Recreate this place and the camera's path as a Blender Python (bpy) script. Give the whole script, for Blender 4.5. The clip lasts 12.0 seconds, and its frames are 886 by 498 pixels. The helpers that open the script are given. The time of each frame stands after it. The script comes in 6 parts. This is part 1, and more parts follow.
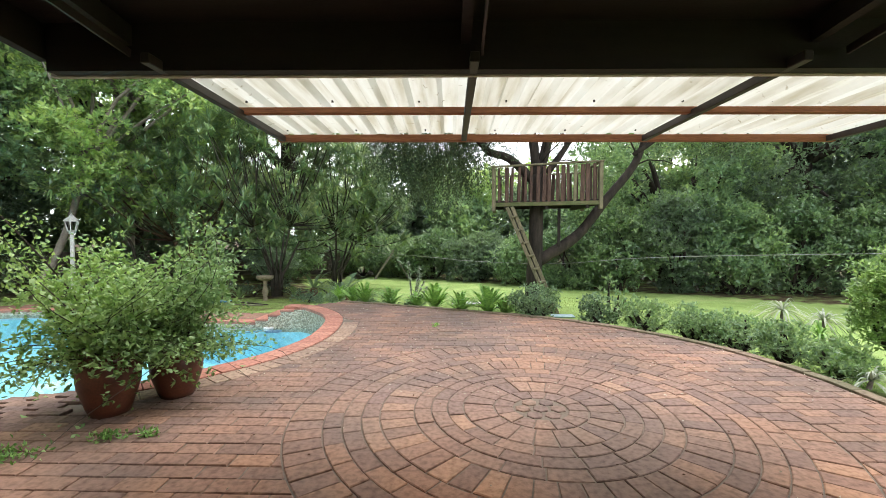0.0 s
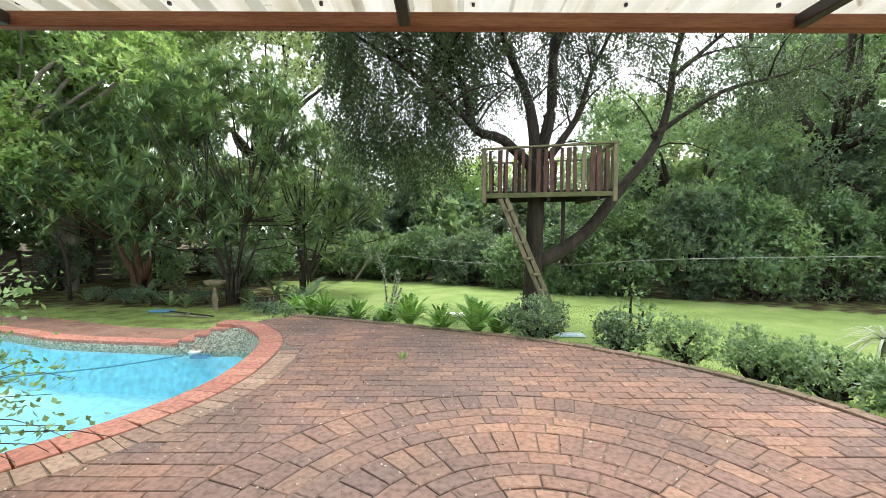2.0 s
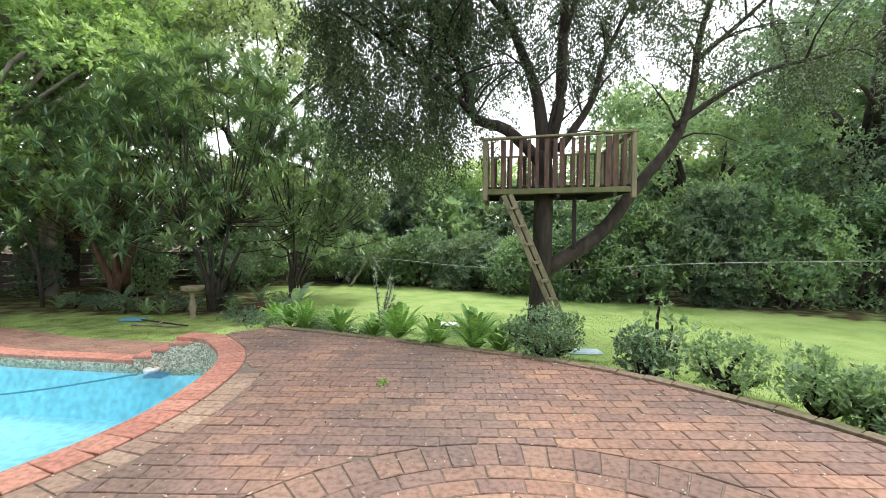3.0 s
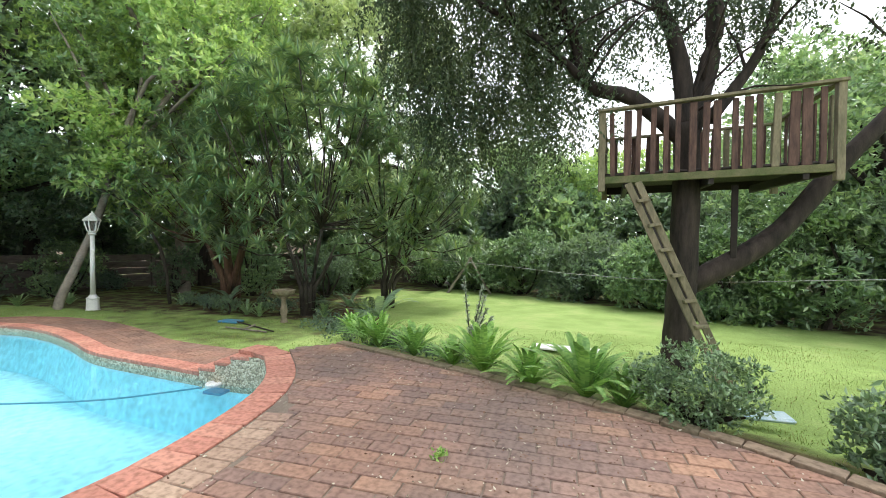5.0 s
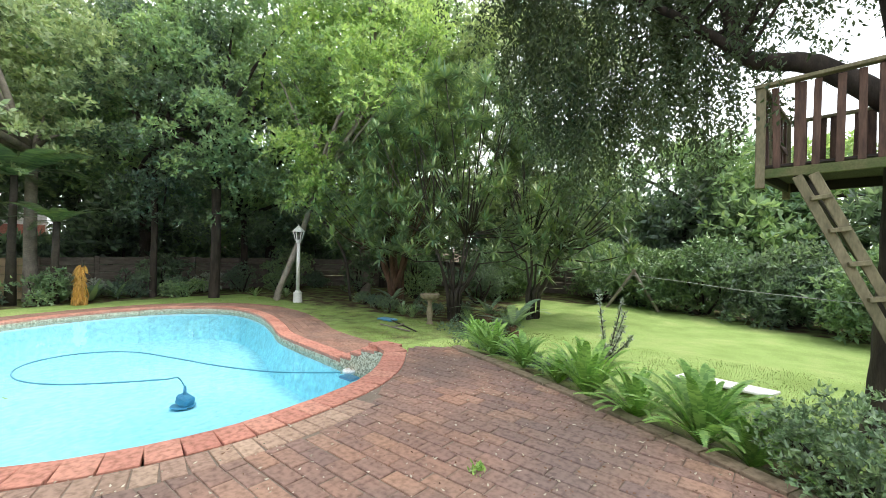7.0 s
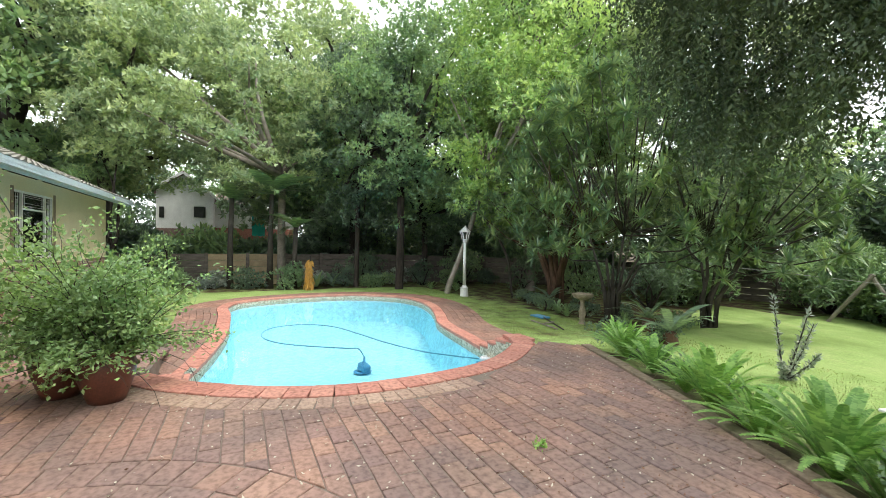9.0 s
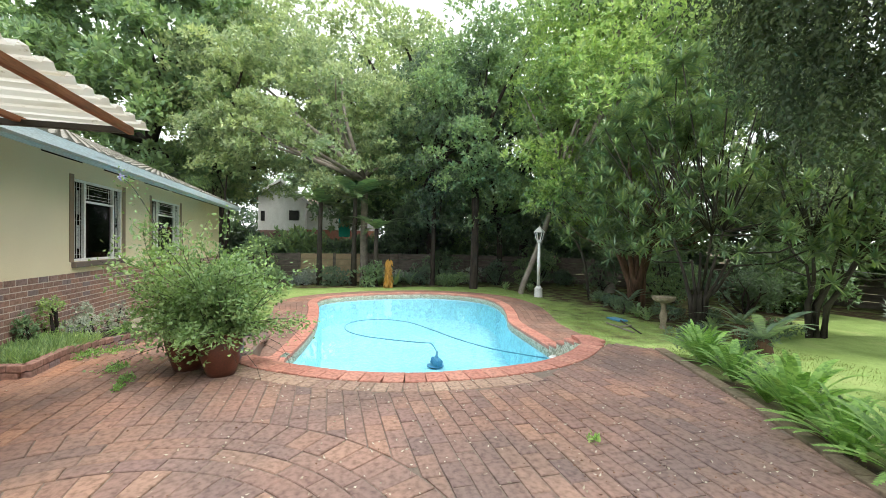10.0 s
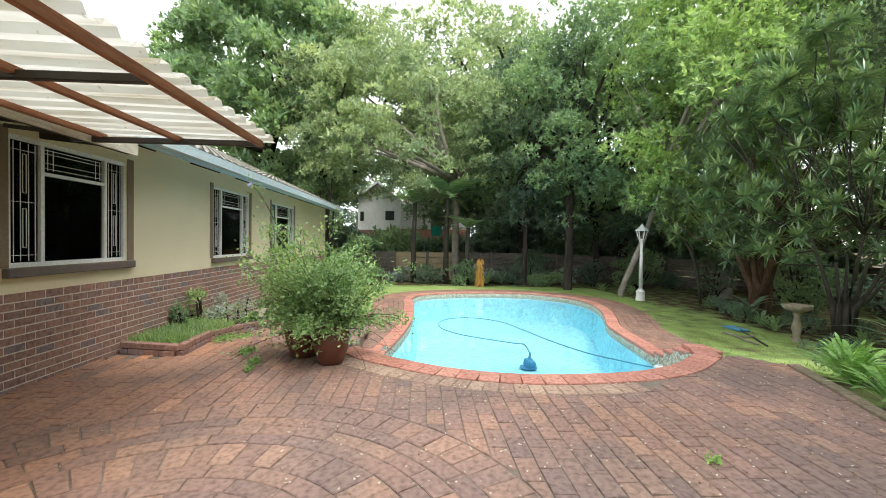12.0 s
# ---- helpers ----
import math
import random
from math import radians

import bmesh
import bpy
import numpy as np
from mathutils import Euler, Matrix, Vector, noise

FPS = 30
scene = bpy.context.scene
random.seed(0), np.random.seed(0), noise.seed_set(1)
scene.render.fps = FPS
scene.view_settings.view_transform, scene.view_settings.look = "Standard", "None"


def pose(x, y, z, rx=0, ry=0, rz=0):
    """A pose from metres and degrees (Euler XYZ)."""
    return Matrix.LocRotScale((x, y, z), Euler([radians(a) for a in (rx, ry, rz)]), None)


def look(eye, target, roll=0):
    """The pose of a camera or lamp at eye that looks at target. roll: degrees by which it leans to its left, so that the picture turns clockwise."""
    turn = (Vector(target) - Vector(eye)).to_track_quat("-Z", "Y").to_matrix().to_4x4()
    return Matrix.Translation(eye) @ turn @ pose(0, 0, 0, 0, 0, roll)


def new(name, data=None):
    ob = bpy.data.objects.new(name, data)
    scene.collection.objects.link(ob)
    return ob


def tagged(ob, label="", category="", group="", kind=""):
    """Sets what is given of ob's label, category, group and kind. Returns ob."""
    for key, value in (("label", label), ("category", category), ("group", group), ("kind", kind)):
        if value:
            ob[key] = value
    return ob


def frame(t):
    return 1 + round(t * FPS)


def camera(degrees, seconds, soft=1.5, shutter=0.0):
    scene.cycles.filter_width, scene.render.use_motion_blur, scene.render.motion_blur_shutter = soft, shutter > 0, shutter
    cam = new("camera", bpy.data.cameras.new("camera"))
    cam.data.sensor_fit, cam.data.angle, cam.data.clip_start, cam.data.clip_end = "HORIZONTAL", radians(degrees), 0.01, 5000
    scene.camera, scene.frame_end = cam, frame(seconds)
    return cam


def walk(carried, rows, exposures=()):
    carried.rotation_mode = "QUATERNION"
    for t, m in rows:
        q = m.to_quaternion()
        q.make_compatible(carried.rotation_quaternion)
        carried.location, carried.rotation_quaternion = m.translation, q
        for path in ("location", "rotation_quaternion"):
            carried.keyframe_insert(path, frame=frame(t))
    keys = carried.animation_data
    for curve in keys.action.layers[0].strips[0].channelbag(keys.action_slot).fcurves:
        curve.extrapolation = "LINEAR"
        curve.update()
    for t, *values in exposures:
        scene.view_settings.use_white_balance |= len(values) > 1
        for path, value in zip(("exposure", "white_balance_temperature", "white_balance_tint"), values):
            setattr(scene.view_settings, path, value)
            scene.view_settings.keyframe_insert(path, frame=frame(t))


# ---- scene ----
cam = camera(93.2, 12.0, 0.8)
PATH = [
    (0, (1.818, 1.272, 1.614), (1.781, 3.271, 1.554), 0.2),
    (0.5, (1.888, 1.721, 1.63), (1.859, 3.72, 1.566), 0.2),
    (1, (1.925, 2.234, 1.635), (1.902, 4.233, 1.566), 0.2),
    (1.5, (2.014, 2.782, 1.619), (1.999, 4.781, 1.549), 0.2),
    (2, (2.092, 3.284, 1.625), (2.086, 5.283, 1.554), 0.3),
    (2.5, (2.201, 3.803, 1.58), (2.193, 5.802, 1.522), 0.4),
    (2.7, (2.233, 4.013, 1.576), (2.222, 6.013, 1.52), 0.4),
    (4.3, (2.296, 5.274, 1.581), (1.998, 7.251, 1.537), 0.2),
    (4.5, (2.328, 5.448, 1.574), (1.965, 7.415, 1.526), 0.3),
    (5, (2.38, 5.831, 1.572), (1.839, 7.756, 1.53), 0.4),
    (5.5, (2.532, 6.118, 1.554), (1.773, 7.968, 1.527), 0.6),
    (6, (2.73, 6.245, 1.556), (1.783, 8.006, 1.537), 0.6),
    (6.5, (2.962, 6.263, 1.56), (1.855, 7.928, 1.549), 0.6),
    (7, (3.208, 6.299, 1.553), (1.931, 7.839, 1.548), 0.9),
    (7.2, (3.315, 6.335, 1.557), (1.974, 7.819, 1.545), 1.0),
    (9, (4.115, 6.602, 1.564), (2.314, 7.472, 1.541), 0.8),
    (9.5, (4.383, 6.599, 1.575), (2.501, 7.273, 1.551), 0.5),
    (10, (4.435, 6.647, 1.563), (2.505, 7.171, 1.537), 0.8),
    (10.5, (4.456, 6.6, 1.572), (2.499, 7.009, 1.543), 0.8),
    (11, (4.445, 6.582, 1.576), (2.468, 6.88, 1.543), 0.8),
    (11.5, (4.434, 6.569, 1.579), (2.444, 6.761, 1.543), 0.9),
    (12, (4.436, 6.57, 1.575), (2.44, 6.674, 1.537), 0.9),
]
walk(cam, [(t, look(eye, target, roll)) for t, eye, target, roll in PATH])

# ---- world, sun, exposure ----
scene.view_settings.exposure = 0.95
world = bpy.data.worlds.new("sky")
scene.world = world
world.use_nodes = True
wn, wl = world.node_tree.nodes, world.node_tree.links
sky = wn.new("ShaderNodeTexSky")
sky.sky_type = "NISHITA"
sky.sun_disc = False
sky.sun_elevation, sky.sun_rotation = radians(62), radians(48)
sky.air_density, sky.dust_density, sky.ozone_density = 1.0, 4.0, 1.0
haze = wn.new("ShaderNodeMix")
haze.data_type = "RGBA"
haze.inputs["Factor"].default_value = 0.82
haze.inputs["B"].default_value = (10.5, 10.8, 11.2, 1)
wl.new(sky.outputs["Color"], haze.inputs["A"])
wl.new(haze.outputs["Result"], wn["Background"].inputs["Color"])
wn["Background"].inputs["Strength"].default_value = 0.13
sun = new("sun", bpy.data.lights.new("sun", "SUN"))
sun.data.energy, sun.data.angle, sun.data.color = 1.6, radians(22), (1.0, 0.96, 0.9)
sun.matrix_world = look((0, 0, 0), (-0.34, -0.30, -0.89))


# ---- materials ----
def material(name, rough=0.8, metal=0.0, spec=0.5):
    m = bpy.data.materials.new(name)
    m.use_nodes = True
    b = m.node_tree.nodes["Principled BSDF"]
    b.inputs["Roughness"].default_value, b.inputs["Metallic"].default_value = rough, metal
    b.inputs["Specular IOR Level"].default_value = spec
    return m, m.node_tree.nodes, m.node_tree.links, b


def noise_node(n, l, scale, detail=5.0, coords="Object", stretch=None):
    tc = n.new("ShaderNodeTexCoord")
    t = n.new("ShaderNodeTexNoise")
    t.inputs["Scale"].default_value, t.inputs["Detail"].default_value = scale, detail
    src = tc.outputs[coords]
    if stretch:
        mp = n.new("ShaderNodeMapping")
        mp.inputs["Scale"].default_value = stretch
        l.new(src, mp.inputs["Vector"])
        src = mp.outputs["Vector"]
    l.new(src, t.inputs["Vector"])
    return t.outputs["Fac"]


def world_noise(n, l, scale, detail=4.0):
    g = n.new("ShaderNodeNewGeometry")
    t = n.new("ShaderNodeTexNoise")
    t.inputs["Scale"].default_value, t.inputs["Detail"].default_value = scale, detail
    l.new(g.outputs["Position"], t.inputs["Vector"])
    return t.outputs["Fac"]


def ramp(n, l, fac, stops):
    r = n.new("ShaderNodeValToRGB")
    e = r.color_ramp.elements
    while len(e) < len(stops):
        e.new(0.5)
    for k, (p, c) in enumerate(stops):
        e[k].position, e[k].color = p, (*c, 1)
    l.new(fac, r.inputs["Fac"])
    return r.outputs["Color"]


def mix(n, l, a, b, fac, mode="MIX"):
    m = n.new("ShaderNodeMix")
    m.data_type, m.blend_type = "RGBA", mode
    for key, v in (("Factor", fac), ("A", a), ("B", b)):
        if isinstance(v, (int, float)):
            m.inputs[key].default_value = v
        elif isinstance(v, tuple):
            m.inputs[key].default_value = (*v, 1)
        else:
            l.new(v, m.inputs[key])
    return m.outputs["Result"]


def bump(n, l, b, height, strength=0.3, distance=0.01):
    u = n.new("ShaderNodeBump")
    u.inputs["Strength"].default_value, u.inputs["Distance"].default_value = strength, distance
    l.new(height, u.inputs["Height"])
    l.new(u.outputs["Normal"], b.inputs["Normal"])


def plain(name, a, b2, scale=6.0, rough=0.8, relief=0.2, metal=0.0, stretch=None, spec=0.5, fine=60.0):
    """Two tones in broad patches, fine grain over them and a little relief."""
    m, n, l, b = material(name, rough, metal, spec)
    broad = ramp(n, l, noise_node(n, l, scale, 6, stretch=stretch), [(0.3, a), (0.7, b2)])
    grain = ramp(n, l, noise_node(n, l, fine, 3, stretch=stretch), [(0.3, (0.78, 0.78, 0.78)), (0.7, (1.12, 1.12, 1.12))])
    l.new(mix(n, l, broad, grain, 1.0, "MULTIPLY"), b.inputs["Base Color"])
    if relief:
        bump(n, l, b, noise_node(n, l, fine, 4, stretch=stretch), relief, 0.006)
    return m


def brick_material(name, tones, island=False, grime=(0.13, 0.105, 0.095), amount=0.65, rough=0.85, warm=None, shelter=False):
    """Fired clay: each piece has its own tone; grime lies over them in broad patches."""
    m, n, l, b = material(name, rough, 0, 0.3)
    if island:
        g = n.new("ShaderNodeNewGeometry")
        rnd = g.outputs["Random Per Island"]
    else:
        g = n.new("ShaderNodeObjectInfo")
        rnd = g.outputs["Random"]
    k = len(tones)
    base = ramp(n, l, rnd, [((j + 0.5) / k, c) for j, c in enumerate(tones)])
    if warm:
        w = ramp(n, l, world_noise(n, l, 0.33, 2), [(0.42, (0, 0, 0)), (0.62, (1, 1, 1))])
        base = mix(n, l, base, warm, w, "MULTIPLY")
    dirt = ramp(n, l, world_noise(n, l, 0.8, 9), [(0.36, (1, 1, 1)), (0.66, (0, 0, 0))])
    if shelter:
        g2, sx, mr = n.new("ShaderNodeNewGeometry"), n.new("ShaderNodeSeparateXYZ"), n.new("ShaderNodeMapRange")
        l.new(g2.outputs["Position"], sx.inputs[0])
        l.new(sx.outputs["Y"], mr.inputs["Value"])
        mr.inputs["From Min"].default_value, mr.inputs["From Max"].default_value = 2.4, 5.2
        clean = mix(n, l, (1.22, 0.98, 0.72), (0.93, 0.97, 1.02), mr.outputs["Result"])
        base = mix(n, l, base, clean, 1.0, "MULTIPLY")
    sc = n.new("ShaderNodeMath")
    sc.operation = "MULTIPLY"
    sc.inputs[1].default_value = amount
    l.new(dirt, sc.inputs[0])
    c = mix(n, l, base, grime, sc.outputs[0])
    spots = ramp(n, l, world_noise(n, l, 22, 6), [(0.3, (0.62, 0.6, 0.58)), (0.55, (1.03, 1.03, 1.03)), (0.8, (1.22, 1.2, 1.18))])
    c = mix(n, l, c, spots, 1.0, "MULTIPLY")
    l.new(c, b.inputs["Base Color"])
    bump(n, l, b, world_noise(n, l, 70, 5), 0.5, 0.004)
    return m


def leaf_material(name, tones, rough=0.4, glow=0.44, spec=0.6, patch=0.5):
    """Foliage: a tone for each leaf, darker and lighter boughs, and light coming through."""
    m, n, l, b = material(name, rough, 0, spec)
    g = n.new("ShaderNodeNewGeometry")
    k = len(tones)
    c = ramp(n, l, g.outputs["Random Per Island"], [((j + 0.5) / k, t) for j, t in enumerate(tones)])
    t = ramp(n, l, world_noise(n, l, patch, 3), [(0.35, (0.80, 0.84, 0.9)), (0.65, (1.2, 1.15, 1.0))])
    c = mix(n, l, c, t, 1.0, "MULTIPLY")
    l.new(c, b.inputs["Base Color"])
    tr = n.new("ShaderNodeBsdfTranslucent")
    l.new(mix(n, l, c, (1.25, 1.25, 0.9), 1.0, "MULTIPLY"), tr.inputs["Color"])
    ms = n.new("ShaderNodeMixShader")
    ms.inputs[0].default_value = glow
    l.new(b.outputs["BSDF"], ms.inputs[1])
    l.new(tr.outputs["BSDF"], ms.inputs[2])
    l.new(ms.outputs[0], n["Material Output"].inputs["Surface"])
    return m


PAVER_TONES = [(0.24, 0.155, 0.13), (0.32, 0.195, 0.15), (0.28, 0.18, 0.148), (0.38, 0.225, 0.158), (0.26, 0.165, 0.14), (0.34, 0.205, 0.15), (0.30, 0.19, 0.155), (0.41, 0.25, 0.175)]
M_PAVER = brick_material("paver clay", PAVER_TONES, warm=(1.12, 1.0, 0.9), shelter=True)
M_PAVER_J = brick_material("paver clay joined", PAVER_TONES, island=True, warm=(1.12, 1.0, 0.9), shelter=True)
M_BORDER = brick_material("tan paver clay", [(0.38, 0.26, 0.19), (0.44, 0.30, 0.22), (0.34, 0.22, 0.17), (0.48, 0.34, 0.25)], amount=0.4)
M_DECK = brick_material("deck paver clay", [(0.26, 0.14, 0.10), (0.33, 0.18, 0.13), (0.36, 0.21, 0.15), (0.28, 0.16, 0.12)], island=True, amount=0.5)
COPING_TONES = [(0.46, 0.20, 0.15), (0.53, 0.235, 0.175), (0.49, 0.22, 0.165), (0.56, 0.27, 0.20)]
M_COPING = brick_material("red coping clay", COPING_TONES, amount=0.3, grime=(0.26, 0.15, 0.12))
M_COPING_J = brick_material("red coping clay joined", COPING_TONES, island=True, amount=0.35, grime=(0.26, 0.15, 0.12))
WALL_TONES = [(0.27, 0.155, 0.125), (0.32, 0.185, 0.145), (0.24, 0.15, 0.13), (0.36, 0.20, 0.15), (0.21, 0.165, 0.17)]
M_WALLBRICK = brick_material("face brick", WALL_TONES, amount=0.3, grime=(0.19, 0.12, 0.10))
M_WALLBRICK_J = brick_material("face brick joined", WALL_TONES, island=True, amount=0.3, grime=(0.19, 0.12, 0.10))
M_JOINT = plain("sandy joint", (0.15, 0.12, 0.095), (0.22, 0.175, 0.14), 2, 0.95, 0.4)
M_MORTAR = plain("wall mortar", (0.50, 0.42, 0.36), (0.60, 0.51, 0.44), 4, 0.9, 0.3)
M_KERB = brick_material("mossy kerb brick", [(0.24, 0.18, 0.135), (0.28, 0.20, 0.15), (0.21, 0.17, 0.12)], amount=0.5, grime=(0.07, 0.085, 0.035))
M_PLASTER = plain("cream wall paint", (0.70, 0.60, 0.41), (0.76, 0.66, 0.46), 1.2, 0.75, 0.08, fine=90)
M_TAN = plain("tan trim paint", (0.20, 0.14, 0.09), (0.25, 0.18, 0.12), 4, 0.7, 0.1)
M_SILL = plain("brown sill paint", (0.12, 0.09, 0.08), (0.16, 0.125, 0.11), 5, 0.6, 0.1)
M_WHITE = plain("white paint", (0.72, 0.72, 0.70), (0.82, 0.82, 0.80), 3, 0.45, 0.05)
M_PEEL = plain("peeling cream board", (0.40, 0.36, 0.28), (0.66, 0.62, 0.52), 9, 0.8, 0.4, stretch=(0.6, 3, 3))
M_GUTTER = plain("pale blue gutter paint", (0.46, 0.56, 0.60), (0.58, 0.66, 0.69), 2, 0.45, 0.05, stretch=(0.3, 2, 2))
M_TILE = plain("weathered cement tile", (0.16, 0.15, 0.125), (0.30, 0.29, 0.24), 3, 0.9, 0.4)
M_REDTILE = plain("faded red roof tile", (0.20, 0.13, 0.11), (0.30, 0.20, 0.17), 2, 0.9, 0.4)
M_TIMBER = plain("red brown timber", (0.24, 0.085, 0.04), (0.38, 0.16, 0.075), 5, 0.7, 0.35, stretch=(0.5, 6, 6), fine=40)
M_STEEL = plain("dark brown steel", (0.022, 0.016, 0.014), (0.045, 0.032, 0.028), 6, 0.5, 0.1)
# tone lowered so the shaded veranda ceiling comes out nearly black
M_DARKWOOD = plain("near black wood", (0.011, 0.0075, 0.006), (0.022, 0.014, 0.01), 4, 0.7, 0.3, stretch=(0.5, 5, 5))
M_WEATHERED = plain("weathered greenish timber", (0.13, 0.12, 0.07), (0.24, 0.21, 0.13), 6, 0.85, 0.5, stretch=(2, 2, 0.6), fine=30)
M_REDSLAT = plain("reddish slab timber", (0.05, 0.028, 0.022), (0.13, 0.075, 0.055), 7, 0.85, 0.5, stretch=(3, 3, 0.5), fine=30)
M_MOSSY = plain("mossy deck board", (0.07, 0.10, 0.03), (0.15, 0.14, 0.07), 5, 0.9, 0.5)
M_BARK = plain("dark rough bark", (0.010, 0.008, 0.006), (0.058, 0.044, 0.034), 3, 0.95, 0.9, stretch=(3, 3, 0.7), fine=25)
M_PALEBARK = plain("pale grey bark", (0.16, 0.14, 0.115), (0.34, 0.30, 0.25), 3, 0.9, 0.6, fine=25)
M_STEMBARK = plain("dull grey stem", (0.028, 0.024, 0.018), (0.075, 0.064, 0.05), 3, 0.9, 0.5, fine=25)
M_REDBARK = plain("brown fibrous bark", (0.06, 0.035, 0.02), (0.16, 0.09, 0.055), 4, 0.95, 0.9, stretch=(4, 4, 0.7), fine=25)
M_TERRACOTTA = plain("dark glazed terracotta", (0.085, 0.028, 0.017), (0.17, 0.055, 0.03), 4, 0.42, 0.1)
M_SOIL = plain("dark soil", (0.02, 0.014, 0.01), (0.05, 0.035, 0.022), 8, 0.95, 0.8)
M_STONE = plain("lichened cast stone", (0.17, 0.145, 0.095), (0.33, 0.28, 0.20), 8, 0.9, 0.5)
M_CONCRETE = plain("concrete palisade", (0.10, 0.085, 0.07), (0.20, 0.17, 0.14), 3, 0.9, 0.5, stretch=(1, 1, 4))
M_TANBOARD = plain("tan palisade", (0.32, 0.25, 0.15), (0.45, 0.35, 0.21), 3, 0.9, 0.3)
M_PALEBLUE = plain("pale blue plastic sheet", (0.30, 0.48, 0.56), (0.55, 0.66, 0.70), 9, 0.5, 0.2)
M_BLACK = plain("black plastic", (0.012, 0.012, 0.013), (0.03, 0.03, 0.03), 5, 0.4, 0.0)
M_BLUEPLASTIC = plain("blue plastic", (0.05, 0.22, 0.38), (0.09, 0.29, 0.46), 5, 0.4, 0.0)
M_HOSE = plain("grey blue hose", (0.10, 0.33, 0.45), (0.15, 0.40, 0.52), 5, 0.5, 0.0)
M_POOLPAINT = plain("pool blue paint", (0.40, 0.80, 0.90), (0.46, 0.84, 0.93), 0.9, 0.6, 0.05, fine=9)
M_TEAL = plain("teal cloth", (0.01, 0.36, 0.30), (0.02, 0.45, 0.38), 3, 0.7, 0.1)
M_PETAL = plain("pale leaf litter", (0.35, 0.30, 0.20), (0.62, 0.58, 0.48), 3, 0.8, 0.0)
M_LITTER = plain("brown leaf litter", (0.09, 0.04, 0.025), (0.22, 0.12, 0.06), 3, 0.8, 0.0)
M_FLOWER = plain("lilac petals", (0.45, 0.42, 0.72), (0.55, 0.52, 0.8), 5, 0.6, 0.0)
M_WIRE = plain("wire", (0.25, 0.25, 0.25), (0.35, 0.35, 0.35), 5, 0.5, 0.0)
# the shade inside the rooms, put into a dark base colour
M_ROOMSHADE = plain("room in shade colour", (0.05, 0.045, 0.04), (0.08, 0.07, 0.06), 2, 0.9, 0.0)

L_DARK = leaf_material("dark glossy leaf", [(0.115, 0.169, 0.125), (0.161, 0.251, 0.160), (0.210, 0.314, 0.200), (0.147, 0.207, 0.169)], 0.4)
L_MID = leaf_material("mid green leaf", [(0.194, 0.288, 0.161), (0.274, 0.412, 0.217), (0.353, 0.486, 0.248), (0.215, 0.340, 0.217)])
L_BRIGHT = leaf_material("bright green leaf", [(0.249, 0.378, 0.147), (0.362, 0.526, 0.198), (0.473, 0.597, 0.250), (0.279, 0.415, 0.198)], glow=0.45)
L_PALE = leaf_material("pale olive leaf", [(0.315, 0.411, 0.231), (0.408, 0.498, 0.285), (0.482, 0.572, 0.338), (0.278, 0.366, 0.212)], glow=0.4)
L_OLIVE = leaf_material("small dark olive leaf", [(0.054, 0.085, 0.046), (0.082, 0.122, 0.059), (0.109, 0.150, 0.075), (0.067, 0.099, 0.059)], 0.5, 0.25, 0.3)
L_SPIKE = leaf_material("strap leaf", [(0.146, 0.241, 0.120), (0.218, 0.334, 0.134), (0.339, 0.428, 0.172), (0.168, 0.280, 0.172)], 0.3, 0.14, 0.9, 0.8)
L_FERN = leaf_material("fern frond", [(0.170, 0.338, 0.090), (0.248, 0.446, 0.124), (0.326, 0.527, 0.160)], 0.5, 0.4)
L_POT = leaf_material("potted shrub leaf", [(0.165, 0.282, 0.102), (0.246, 0.386, 0.137), (0.344, 0.491, 0.205), (0.197, 0.311, 0.137)], 0.5, 0.4)
L_GREY = leaf_material("grey green leaf", [(0.297, 0.354, 0.307), (0.459, 0.489, 0.448), (0.242, 0.310, 0.252)], 0.6, 0.2)
L_YELLOW = leaf_material("yellowing frond", [(0.695, 0.422, 0.089), (0.598, 0.364, 0.107), (0.824, 0.510, 0.143)], 0.6, 0.3)
L_HEDGE = leaf_material("glossy shrub leaf", [(0.140, 0.234, 0.115), (0.200, 0.324, 0.146), (0.285, 0.414, 0.194), (0.116, 0.198, 0.109)], 0.34, 0.25, 0.9, 0.9)
L_GRASS = leaf_material("lawn blade", [(0.170, 0.260, 0.070), (0.220, 0.320, 0.090), (0.270, 0.360, 0.120), (0.270, 0.270, 0.120)], 0.6, 0.3, 0.2)


